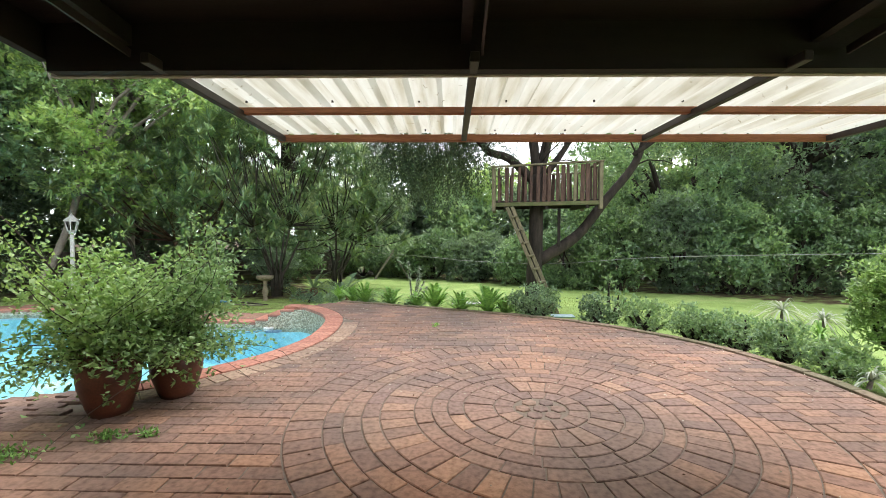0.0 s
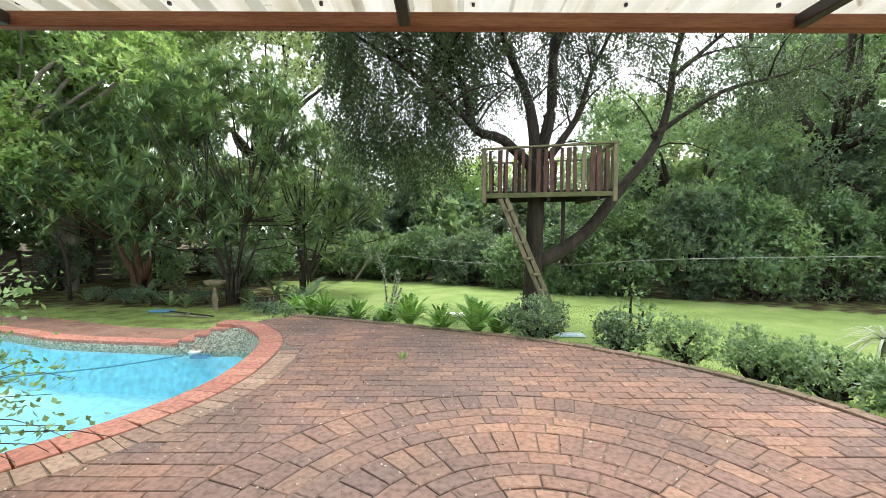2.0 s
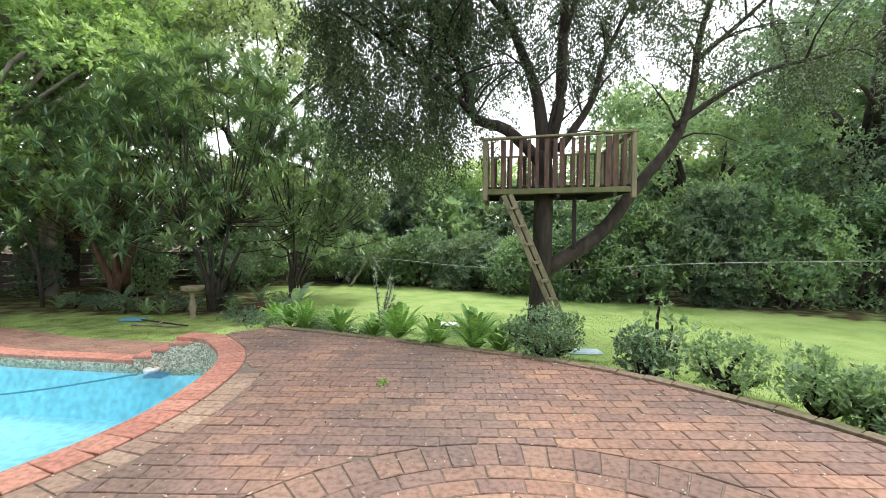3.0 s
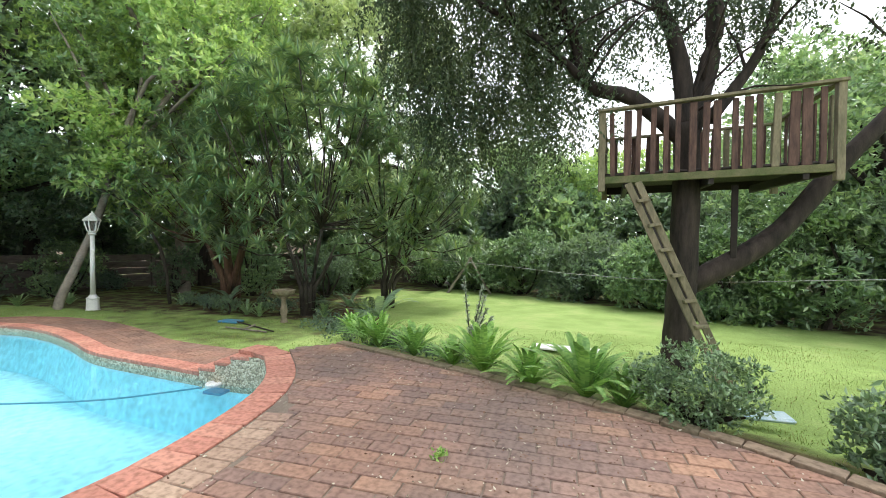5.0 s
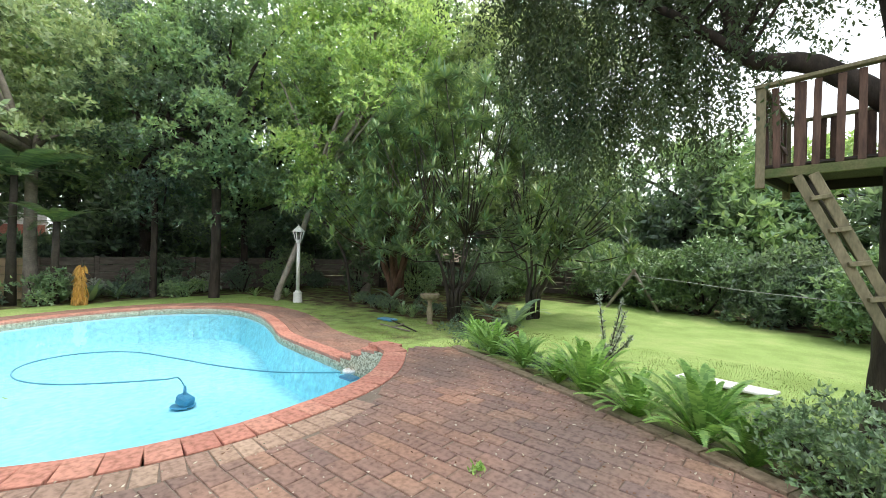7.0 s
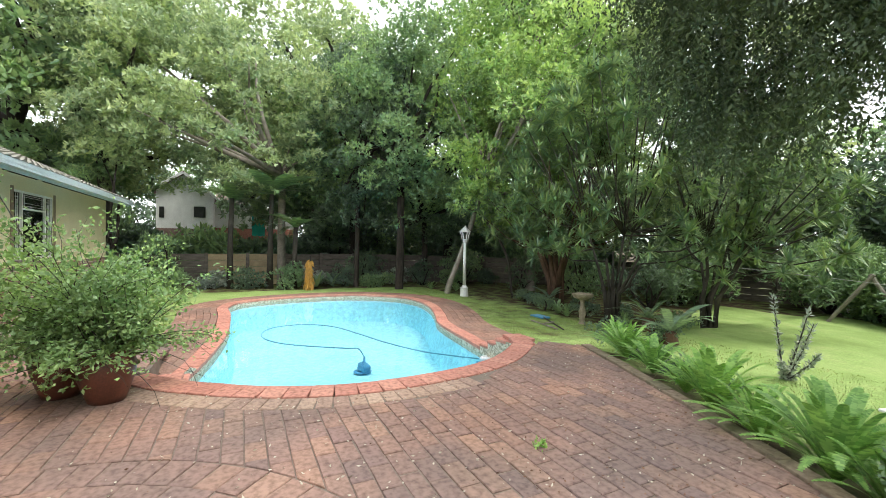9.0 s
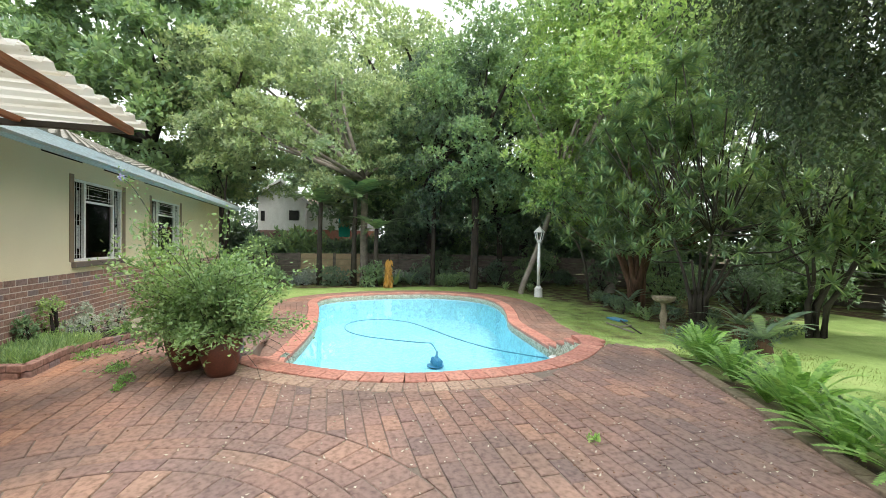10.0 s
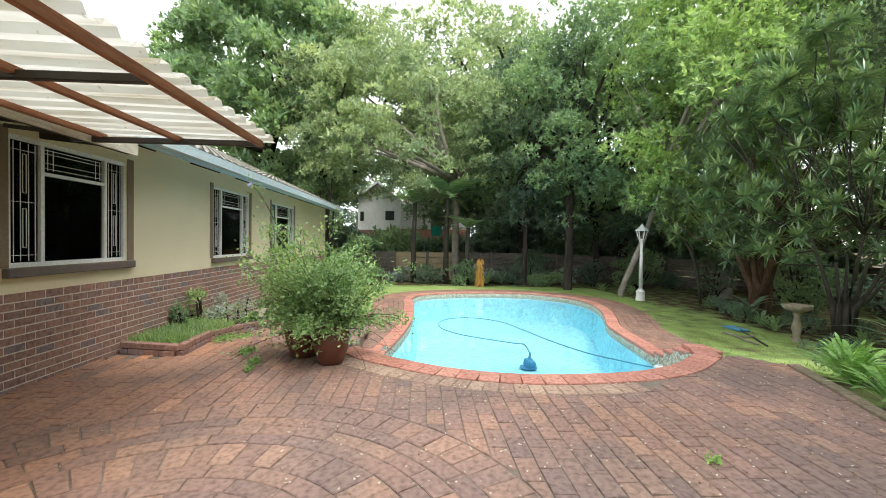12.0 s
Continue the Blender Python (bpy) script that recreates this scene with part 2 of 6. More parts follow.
def ground_material():
    m, n, l, b = material("lawn", 0.9, 0, 0.2)
    grass = ramp(n, l, world_noise(n, l, 1.3, 8), [(0.3, (0.21, 0.30, 0.09)), (0.52, (0.268, 0.38, 0.128)), (0.75, (0.35, 0.42, 0.17))])
    fine = ramp(n, l, world_noise(n, l, 45, 5), [(0.3, (0.7, 0.7, 0.65)), (0.7, (1.2, 1.2, 1.1))])
    grass = mix(n, l, grass, fine, 1.0, "MULTIPLY")
    soil = ramp(n, l, world_noise(n, l, 6, 8), [(0.3, (0.03, 0.022, 0.014)), (0.7, (0.11, 0.07, 0.04))])
    attr = n.new("ShaderNodeAttribute")
    attr.attribute_name = "bare"
    add = n.new("ShaderNodeMath")
    add.operation = "ADD"
    l.new(attr.outputs["Fac"], add.inputs[0])
    off = n.new("ShaderNodeMath")
    off.operation = "MULTIPLY_ADD"
    off.inputs[1].default_value, off.inputs[2].default_value = 1.6, -0.8
    l.new(world_noise(n, l, 2.2, 8), off.inputs[0])
    l.new(off.outputs[0], add.inputs[1])
    f = ramp(n, l, add.outputs[0], [(0.28, (0, 0, 0)), (0.85, (1, 1, 1))])
    l.new(mix(n, l, grass, soil, f), b.inputs["Base Color"])
    bump(n, l, b, world_noise(n, l, 60, 5), 0.8, 0.02)
    return m


def pebble_material():
    m, n, l, b = material("pebbled pool wall", 0.7)
    g = n.new("ShaderNodeNewGeometry")
    v = n.new("ShaderNodeTexVoronoi")
    v.inputs["Scale"].default_value = 42
    l.new(g.outputs["Position"], v.inputs["Vector"])
    sep = n.new("ShaderNodeSeparateColor")
    l.new(v.outputs["Color"], sep.inputs[0])
    c = ramp(n, l, sep.outputs[0], [(0.1, (0.24, 0.21, 0.15)), (0.5, (0.46, 0.41, 0.29)), (0.9, (0.66, 0.60, 0.47))])
    l.new(c, b.inputs["Base Color"])
    inv = n.new("ShaderNodeMath")
    inv.operation = "SUBTRACT"
    inv.inputs[0].default_value = 1
    l.new(v.outputs["Distance"], inv.inputs[1])
    bump(n, l, b, inv.outputs[0], 0.8, 0.02)
    return m


def water_material():
    m, n, l, b = material("pool water")
    n.remove(b)
    tr, gl = n.new("ShaderNodeBsdfTransparent"), n.new("ShaderNodeBsdfGlossy")
    tr.inputs["Color"].default_value = (0.86, 0.97, 1.0, 1)
    gl.inputs["Roughness"].default_value = 0.03
    fr, ms = n.new("ShaderNodeFresnel"), n.new("ShaderNodeMixShader")
    fr.inputs["IOR"].default_value = 1.33
    u = n.new("ShaderNodeBump")
    u.inputs["Strength"].default_value, u.inputs["Distance"].default_value = 0.05, 0.02
    l.new(world_noise(n, l, 1.6, 2), u.inputs["Height"])
    l.new(u.outputs["Normal"], gl.inputs["Normal"])
    l.new(u.outputs["Normal"], fr.inputs["Normal"])
    l.new(fr.outputs[0], ms.inputs[0])
    l.new(tr.outputs[0], ms.inputs[1])
    l.new(gl.outputs[0], ms.inputs[2])
    l.new(ms.outputs[0], n["Material Output"].inputs["Surface"])
    return m


def glass_material():
    m, n, l, b = material("window glass", 0.03)
    n.remove(b)
    tr, gl = n.new("ShaderNodeBsdfTransparent"), n.new("ShaderNodeBsdfGlossy")
    tr.inputs["Color"].default_value = (0.75, 0.78, 0.78, 1)
    gl.inputs["Roughness"].default_value = 0.02
    fr, ms = n.new("ShaderNodeFresnel"), n.new("ShaderNodeMixShader")
    fr.inputs["IOR"].default_value = 1.5
    l.new(fr.outputs[0], ms.inputs[0])
    l.new(tr.outputs[0], ms.inputs[1])
    l.new(gl.outputs[0], ms.inputs[2])
    l.new(ms.outputs[0], n["Material Output"].inputs["Surface"])
    return m


def sheet_material():
    """White fibreglass sheet with long stains; daylight comes through."""
    m, n, l, b = material("translucent roof sheet", 0.5)
    c = ramp(n, l, noise_node(n, l, 2.2, 7, stretch=(5, 0.5, 1)), [(0.3, (0.40, 0.37, 0.27)), (0.5, (0.58, 0.57, 0.50)), (0.7, (0.66, 0.67, 0.62))])
    spots = ramp(n, l, noise_node(n, l, 14, 4), [(0.24, (0.45, 0.40, 0.28)), (0.33, (1, 1, 1))])
    c = mix(n, l, c, spots, 1.0, "MULTIPLY")
    l.new(c, b.inputs["Base Color"])
    tr = n.new("ShaderNodeBsdfTranslucent")
    l.new(c, tr.inputs["Color"])
    ms = n.new("ShaderNodeMixShader")
    ms.inputs[0].default_value = 0.5
    l.new(b.outputs["BSDF"], ms.inputs[1])
    l.new(tr.outputs["BSDF"], ms.inputs[2])
    l.new(ms.outputs[0], n["Material Output"].inputs["Surface"])
    return m


M_GROUND, M_PEBBLE, M_WATER, M_GLASS, M_SHEET = ground_material(), pebble_material(), water_material(), glass_material(), sheet_material()


# ---- builders ----
def structure(name):
    return tagged(new(name), kind="structure")


def empty(name, at=(0, 0, 0), label="", category="", group=""):
    ob = tagged(new(name), label, category, group)
    ob.location = at
    return ob


def raw(name, verts, faces, mat, parent=None, label="", category="", kind="", smooth=False, group=""):
    me = bpy.data.meshes.new(name)
    me.from_pydata([tuple(v) for v in verts], [], faces)
    me.materials.append(mat)
    if smooth:
        me.polygons.foreach_set("use_smooth", [True] * len(me.polygons))
    me.update()
    ob = tagged(new(name, me), label, category, group, kind)
    if parent:
        ob.parent = parent
    return ob


def part(name, bm, mat, parent=None, label="", category="", kind="", smooth=False, group=""):
    me = bpy.data.meshes.new(name)
    bm.to_mesh(me)
    bm.free()
    me.materials.append(mat)
    if smooth:
        me.polygons.foreach_set("use_smooth", [True] * len(me.polygons))
    ob = tagged(new(name, me), label, category, group, kind)
    if parent:
        ob.parent = parent
    return ob


def box(bm, lo, hi, m=None, bevel=0.0):
    """A box from corner to corner, its edges bevelled, turned by m."""
    made = bmesh.ops.create_cube(bm, size=1)["verts"]
    s = [h - w for w, h in zip(lo, hi)]
    c = [(h + w) / 2 for w, h in zip(lo, hi)]
    for v in made:
        v.co = Vector((v.co.x * s[0] + c[0], v.co.y * s[1] + c[1], v.co.z * s[2] + c[2]))
    if m is not None:
        bmesh.ops.transform(bm, matrix=m, verts=made)
    if bevel:
        edges = list({e for v in made for e in v.link_edges})
        bmesh.ops.bevel(bm, geom=edges, offset=bevel, segments=1, affect="EDGES")
    return bm


def beam(bm, a, b, w, h, bevel=0.0):
    """A bar of section w by h from a to b."""
    a, b = Vector(a), Vector(b)
    d = b - a
    m = Matrix.Translation(a) @ d.to_track_quat("Y", "Z").to_matrix().to_4x4()
    return box(bm, (-w / 2, 0, -h / 2), (w / 2, d.length, h / 2), m, bevel)


def tube(bm, pts, radii, seg=8, wob=0.0, rng=None):
    """A tapered limb along pts."""
    pts = [Vector(p) for p in pts]
    rings = []
    for k, p in enumerate(pts):
        d = (pts[min(k + 1, len(pts) - 1)] - pts[max(k - 1, 0)]).normalized()
        a = d.orthogonal().normalized() if abs(d.z) > 0.99 else d.cross(Vector((0, 0, 1))).normalized()
        b = d.cross(a)
        ring = []
        for j in range(seg):
            t = 2 * math.pi * j / seg
            r = radii[k] * (1 + (wob * rng.uniform(-1, 1) if rng else 0))
            ring.append(bm.verts.new(p + a * (r * math.cos(t)) + b * (r * math.sin(t))))
        rings.append(ring)
    for r0, r1 in zip(rings, rings[1:]):
        for j in range(seg):
            bm.faces.new((r0[j], r0[(j + 1) % seg], r1[(j + 1) % seg], r1[j]))
    bm.faces.new(rings[-1])
    bm.faces.new(rings[0][::-1])
    return bm


def lathe(bm, profile, seg=20, at=(0, 0, 0)):
    rings = [[bm.verts.new((at[0] + r * math.cos(2 * math.pi * j / seg), at[1] + r * math.sin(2 * math.pi * j / seg), at[2] + z)) for j in range(seg)] for r, z in profile]
    for r0, r1 in zip(rings, rings[1:]):
        for j in range(seg):
            bm.faces.new((r0[j], r0[(j + 1) % seg], r1[(j + 1) % seg], r1[j]))
    bm.faces.new(rings[0][::-1])
    bm.faces.new(rings[-1])
    return bm


def smooth_path(pts, per=6, closed=False):
    """Catmull-Rom through pts."""
    P = [Vector(p) for p in pts]
    n = len(P)
    out = []
    for k in range(n if closed else n - 1):
        p0, p1, p2, p3 = (P[(k - 1) % n], P[k], P[(k + 1) % n], P[(k + 2) % n]) if closed else (P[max(k - 1, 0)], P[k], P[k + 1], P[min(k + 2, n - 1)])
        for j in range(per):
            t = j / per
            out.append(0.5 * (2 * p1 + (p2 - p0) * t + (2 * p0 - 5 * p1 + 4 * p2 - p3) * t * t + (3 * p1 - p0 - 3 * p2 + p3) * t ** 3))
    if not closed:
        out.append(P[-1])
    return out


def foliage(name, P, D, length, width, mat, parent, label="", category="", seed=1, kind="", fold=0.18, group=""):
    """Leaves as folded four-cornered blades: base points P, directions D, lengths and widths, all as arrays."""
    rng = np.random.default_rng(seed)
    n = len(P)
    D = D / (np.linalg.norm(D, axis=1, keepdims=True) + 1e-9)
    R = rng.normal(size=(n, 3)) * 0.6 + np.array([0, 0, 1])
    S = np.cross(D, R)
    S /= np.linalg.norm(S, axis=1, keepdims=True) + 1e-9
    N = np.cross(D, S)
    Ln = (length * np.ones(n))[:, None]
    Wd = (width * np.ones(n))[:, None]
    V = np.stack([P, P + D * Ln * 0.45 + S * Wd * 0.5 + N * Wd * fold, P + D * Ln - N * Ln * 0.08, P + D * Ln * 0.45 - S * Wd * 0.5 + N * Wd * fold], 1).reshape(-1, 3)
    idx = np.arange(n)[:, None] * 4
    F = np.concatenate([idx + np.array([[0, 1, 2]]), idx + np.array([[0, 2, 3]])], 0)
    me = bpy.data.meshes.new(name)
    me.vertices.add(len(V))
    me.vertices.foreach_set("co", V.astype(np.float32).ravel())
    me.loops.add(len(F) * 3)
    me.loops.foreach_set("vertex_index", F.astype(np.int32).ravel())
    me.polygons.add(len(F))
    me.polygons.foreach_set("loop_start", np.arange(0, len(F) * 3, 3, dtype=np.int32))
    me.materials.append(mat)
    me.update()
    me.validate()
    ob = tagged(new(name, me), label, category, group, kind)
    if parent:
        ob.parent = parent
    return ob


def clump_leaves(clumps, density, rng, droop=0.2, big=0.0):
    """Points and directions on the shells of clumps (x, y, z, rx, ry, rz): density is leaves a square metre of shell."""
    Ps, Ds = [], []
    for c in clumps:
        c = np.array(c, float)
        a = 4 * math.pi * ((c[3] * c[4] + c[4] * c[5] + c[3] * c[5]) / 3)
        whorl = 5
        n = max(4, int(a * density / whorl))
        u = rng.normal(size=(n, 3))
        u /= np.linalg.norm(u, axis=1, keepdims=True)
        u[:, 2] = np.where(u[:, 2] < -0.55, -u[:, 2], u[:, 2])
        r = np.clip(rng.normal(0.88, 0.16, n), 0.25, 1.25)[:, None]
        P = np.repeat(c[:3] + u * r * c[3:], whorl, 0)
        U = np.repeat(u, whorl, 0)
        Ps.append(P)
        Ds.append(U * 0.55 + rng.normal(size=P.shape) * 0.8 + np.array([0, 0, 0.15 - droop]))
    return np.concatenate(Ps), np.concatenate(Ds)


def split_clumps(centre, radii, count, size, rng, flat=0.75):
    """Small clumps scattered through a large ellipsoid, mostly near its skin, so that the outline is uneven."""
    out = []
    for _ in range(count):
        u = rng.normal(size=3)
        u /= np.linalg.norm(u)
        r = rng.uniform(0.35, 1.0) ** 0.5
        s = size * rng.uniform(0.6, 1.35)
        out.append((centre[0] + u[0] * radii[0] * r, centre[1] + u[1] * radii[1] * r, centre[2] + u[2] * radii[2] * r, s, s, s * flat))
    return out


def limbs(bm, root, r0, tips, rng, seg=7):
    """Bent tapered limbs from root to each tip."""
    for t in tips:
        a, b = Vector(root), Vector(t)
        d = b - a
        pts, rad = [], []
        side = Vector((rng.uniform(-1, 1), rng.uniform(-1, 1), rng.uniform(0, 0.6))) * d.length * 0.14
        for k in range(6):
            s = k / 5
            pts.append(a + d * s + side * math.sin(math.pi * s))
            rad.append(max(0.012, r0 * (1 - s) ** 0.8 + 0.012))
        tube(bm, pts, rad, seg)


def tree(name, base, height, trunk_r, crown, radii, count, size, density, leaf, mat, bark, label, seed, lean=(0, 0), droop=0.2, fork=0.45, leaf_w=0.5, flat=0.75, nlimb=15, group=""):
    """A tree: tapered trunk with limbs into the crown, and a crown of leaf clumps."""
    rng = np.random.default_rng(seed)
    top = empty(name, base, label, "tree", group)
    bm = bmesh.new()
    f = Vector((lean[0] * fork, lean[1] * fork, height * fork))
    pts = [Vector((0, 0, -0.15)), Vector((0.02, 0, 0.3)), f * 0.5 + Vector((rng.uniform(-0.2, 0.2), rng.uniform(-0.2, 0.2), 0)), f]
    tube(bm, smooth_path(pts, 4), [trunk_r * (0.78 + 0.30 * (1 - k / 12) + 0.5 * max(0, 1 - k / 4) ** 2) for k in range(13)], 12, 0.06, rng)
    cl = split_clumps(crown, radii, count, size, rng, flat)
    pick = [cl[i][:3] for i in rng.choice(len(cl), min(nlimb, len(cl)), replace=False)]
    limbs(bm, f, trunk_r * 0.6, pick, rng)
    part("trunk", bm, bark, top, smooth=True)
    P, D = clump_leaves(cl, density, rng, droop)
    n = len(P)
    foliage("crown", P, D, leaf * rng.uniform(0.6, 1.3, n), leaf * leaf_w * rng.uniform(0.7, 1.2, n), mat, top, seed=seed + 1)
    return top


def shrub(name, base, radii, count, size, density, leaf, mat, label, seed, group="", lift=0.85, leaf_w=0.5, stems=6, category="shrub"):
    rng = np.random.default_rng(seed)
    top = empty(name, base, label, category, group)
    c = (0, 0, radii[2] * lift)
    cl = split_clumps(c, (radii[0] * 0.72, radii[1] * 0.72, radii[2] * 0.72), count, size, rng)
    bm = bmesh.new()
    limbs(bm, (0, 0, -0.05), 0.02 + 0.015 * radii[2], [cl[i][:3] for i in rng.choice(len(cl), min(stems, len(cl)), replace=False)], rng, 5)
    part("stem", bm, M_BARK, top)
    P, D = clump_leaves(cl, density, rng, 0.1)
    keep = P[:, 2] > 0.02
    P, D = P[keep], D[keep]
    n = len(P)
    foliage("leaves", P, D, leaf * rng.uniform(0.6, 1.3, n), leaf * leaf_w * rng.uniform(0.7, 1.2, n), mat, top, seed=seed + 1)
    return top


def strap_blades(tips, n, length, width, rng, up=0.3, droop=0.9, seg=3):
    """Rosettes of arching strap leaves at tips; vertices and faces."""
    V, F = [], []
    for tx, ty, tz, s in tips:
        for k in range(n):
            a = rng.uniform(0, 2 * math.pi)
            el = math.asin(rng.uniform(-0.6, 1.0)) if up is None else rng.uniform(up, 1.35)
            ln = length * s * rng.uniform(0.7, 1.15)
            d = np.array([math.cos(a) * math.cos(el), math.sin(a) * math.cos(el), math.sin(el)])
            side = np.array([-math.sin(a), math.cos(a), 0]) * width * s / 2
            base = len(V)
            p = np.array([tx, ty, tz], float)
            for j in range(seg + 1):
                t = j / seg
                q = p + d * ln * t - np.array([0, 0, 1]) * droop * ln * t * t
                w = 1 - t ** 2.2 if j else 0.55
                if j == seg:
                    V.append(tuple(q))
                else:
                    V += [tuple(q + side * w), tuple(q - side * w)]
            for j in range(seg - 1):
                b = base + 2 * j
                F.append((b, b + 1, b + 3, b + 2))
            b = base + 2 * (seg - 1)
            F.append((b, b + 1, b + 2))
    return V, F


def fern_fronds(n, length, rng, at=(0, 0, 0), up=(0.6, 1.3), droop=0.75, pinnae=16, wid=0.13, spread=2 * math.pi, start=0.0):
    """Arching fronds with paired leaflets."""
    V, F = [], []
    for k in range(n):
        a = start + spread * (k + rng.uniform(-0.4, 0.4)) / n
        el = rng.uniform(*up)
        ln = length * rng.uniform(0.65, 1.1)
        d = np.array([math.cos(a) * math.cos(el), math.sin(a) * math.cos(el), math.sin(el)])
        side = np.array([-math.sin(a), math.cos(a), 0])
        for j in range(pinnae):
            t = (j + 1) / (pinnae + 1)
            q = np.array(at) + d * ln * t - np.array([0, 0, 1]) * droop * ln * t * t * 0.6
            along = d - np.array([0, 0, 1]) * droop * t * 1.2
            along /= np.linalg.norm(along)
            w = wid * ln * (math.sin(math.pi * min(1, t * 0.85 + 0.12)) ** 0.7)
            h = ln / (pinnae + 1) * 0.42
            for s in (-1, 1):
                b = len(V)
                V += [tuple(q - along * h), tuple(q + side * s * w * 0.6 - along * h * 0.5 + [0, 0, -0.02 * w]), tuple(q + side * s * w + along * h), tuple(q + along * h)]
                F.append((b, b + 1, b + 2, b + 3))
    return V, F


# ---- outlines in plan ----
POOL_NEAR = [(-1.70, 5.72), (-1.28, 6.11), (-0.72, 6.97), (-0.47, 7.90), (-0.55, 9.06), (-0.85, 9.85), (-1.42, 10.55)]
POOL_FAR = [(-2.0, 10.6), (-3.4, 10.75), (-5.11, 10.98), (-6.4, 11.45), (-7.7, 11.85), (-9.1, 12.0), (-10.2, 11.65), (-11.1, 10.6), (-11.35, 9.3), (-11.14, 7.75), (-10.5, 6.65), (-9.5, 6.3), (-8.0, 6.38), (-5.5, 6.35), (-3.2, 6.05)]
near = [v.to_2d() for v in smooth_path([(*p, 0) for p in POOL_NEAR], 6)]
pool_line = [v.to_2d() for v in smooth_path([(*p, 0) for p in POOL_NEAR + POOL_FAR], 5, True)]
N_NEAR = 5 * (len(POOL_NEAR) - 1) + 1
EDGE = [(6.15, 3.2), (6.16, 5.4), (6.15, 6.2), (5.88, 7.3), (5.25, 8.35), (4.1, 9.42), (3.03, 10.02), (1.2, 10.83), (-0.72, 11.55)]
edge_line = [v.to_2d() for v in smooth_path([(*p, 0) for p in EDGE], 6)]


def inside(p, poly):
    x, y, c = p[0], p[1], False
    for k in range(len(poly)):
        (x0, y0), (x1, y1) = poly[k - 1], poly[k]
        if (y0 > y) != (y1 > y) and x < (x1 - x0) * (y - y0) / (y1 - y0) + x0:
            c = not c
    return c


def offset_line(line, d, closed=False):
    """The line moved d to its left."""
    out, n = [], len(line)
    for k in range(n):
        a = line[(k - 1) % n] if closed else line[max(k - 1, 0)]
        b = line[(k + 1) % n] if closed else line[min(k + 1, n - 1)]
        t = (b - a).normalized()
        out.append(line[k] + Vector((-t.y, t.x)) * d)
    return out


near_out = offset_line(near, -0.33)
deck_line = offset_line(pool_line, -1.25, True)
patio_poly = [tuple(p) for p in edge_line] + [(-1.35, 11.15)] + [tuple(p) for p in reversed(near_out)] + [(-2.2, 5.6), (-5.2, 5.4), (-5.2, 2.49), (0.35, 2.49), (0.35, -2.2), (6.15, -2.2)]
pool_pts = [tuple(p) for p in pool_line]


def paved_z(x, y):
    """The paving is level, and falls away between the house and the pool."""
    return -0.36 * min(1, max(0, (-1.9 - x) / 3.2))


def near_dist(x, y, line):
    return min(math.hypot(x - p[0], y - p[1]) for p in line)


def land(x, y):
    """Height of the open ground, and how bare it is."""
    z = -0.40 - 0.012 * max(0, y - 12)
    if x < -2.5:
        z = -0.42 - 0.02 * max(0, y - 11.5) - 0.01 * max(0, -12 - x)
    d = near_dist(x, y, edge_line) if x > -3 and y > 2 else 9
    if d < 1.6:
        z = z + (-0.10 - z) * max(0, 1 - d / 1.6) ** 0.8
    bare = 0.0
    if d < 1.0:
        bare = 0.85 - 0.3 * d
    if x < -14.2 or (y > 14.6 and x < -1.8 - 0.4 * (y - 13)) or y > 23.2 - 0.62 * max(0, x + 1):
        bare = 0.75
    if x < -2.2 and x > -9 and y > 12.2 and y < 15:
        bare = 0.42
    if y < 5 and x < -5:
        bare = 0.45
    return z, bare


# ---- ground ----
def axis(lo, hi, fine_lo, fine_hi, step):
    a = [fine_lo]
    s = step
    while a[0] > lo:
        s *= 1.35
        a.insert(0, a[0] - s)
    k = fine_lo
    while k < fine_hi:
        k += step
        a.append(k)
    s = step
    while a[-1] < hi:
        s *= 1.35
        a.append(a[-1] + s)
    return a


gx, gy = axis(-900, 900, -22, 14, 0.3), axis(-900, 900, -4, 26, 0.3)
V, bare_values = [], []
covered = offset_line(pool_line, -0.62, True)
covered_pts = [tuple(p) for p in covered]
under_patio = [tuple(p) for p in offset_line(edge_line, 0.5)] + patio_poly[len(edge_line):]
for y in gy:
    for x in gx:
        z, bare = land(x, y) if -30 < x < 30 and -10 < y < 40 else (-0.7, 1.0)
        if -13 < x < 1 and 4 < y < 14 and inside((x, y), covered_pts):
            z = -1.9
        elif inside((x, y), under_patio) or (y < 2.4 and -14 < x < 6.2 and y > -9):
            z = -0.75
        V.append((x, y, z + 0.02 * noise.noise((x * 0.9, y * 0.9, 0))))
        bare_values.append(bare)
nx = len(gx)
F = [(j * nx + i, j * nx + i + 1, (j + 1) * nx + i + 1, (j + 1) * nx + i) for j in range(len(gy) - 1) for i in range(nx - 1)]
ground = raw("ground", V, F, M_GROUND, kind="structure", smooth=True, label="mown green lawn with bare soil under the trees")
ground.data.attributes.new("bare", "FLOAT", "POINT").data.foreach_set("value", bare_values)


# ---- pool ----
pool = structure("pool")


def pool_top(k):
    """The rim drops from the high coping to the low deck in steps at both ends."""
    if k < N_NEAR + 4:
        return -0.05
    back = len(pool_line) - k
    return {N_NEAR + 4: -0.16, N_NEAR + 5: -0.27}.get(k, -0.13 if back <= 2 else -0.25 if back <= 4 else -0.39)


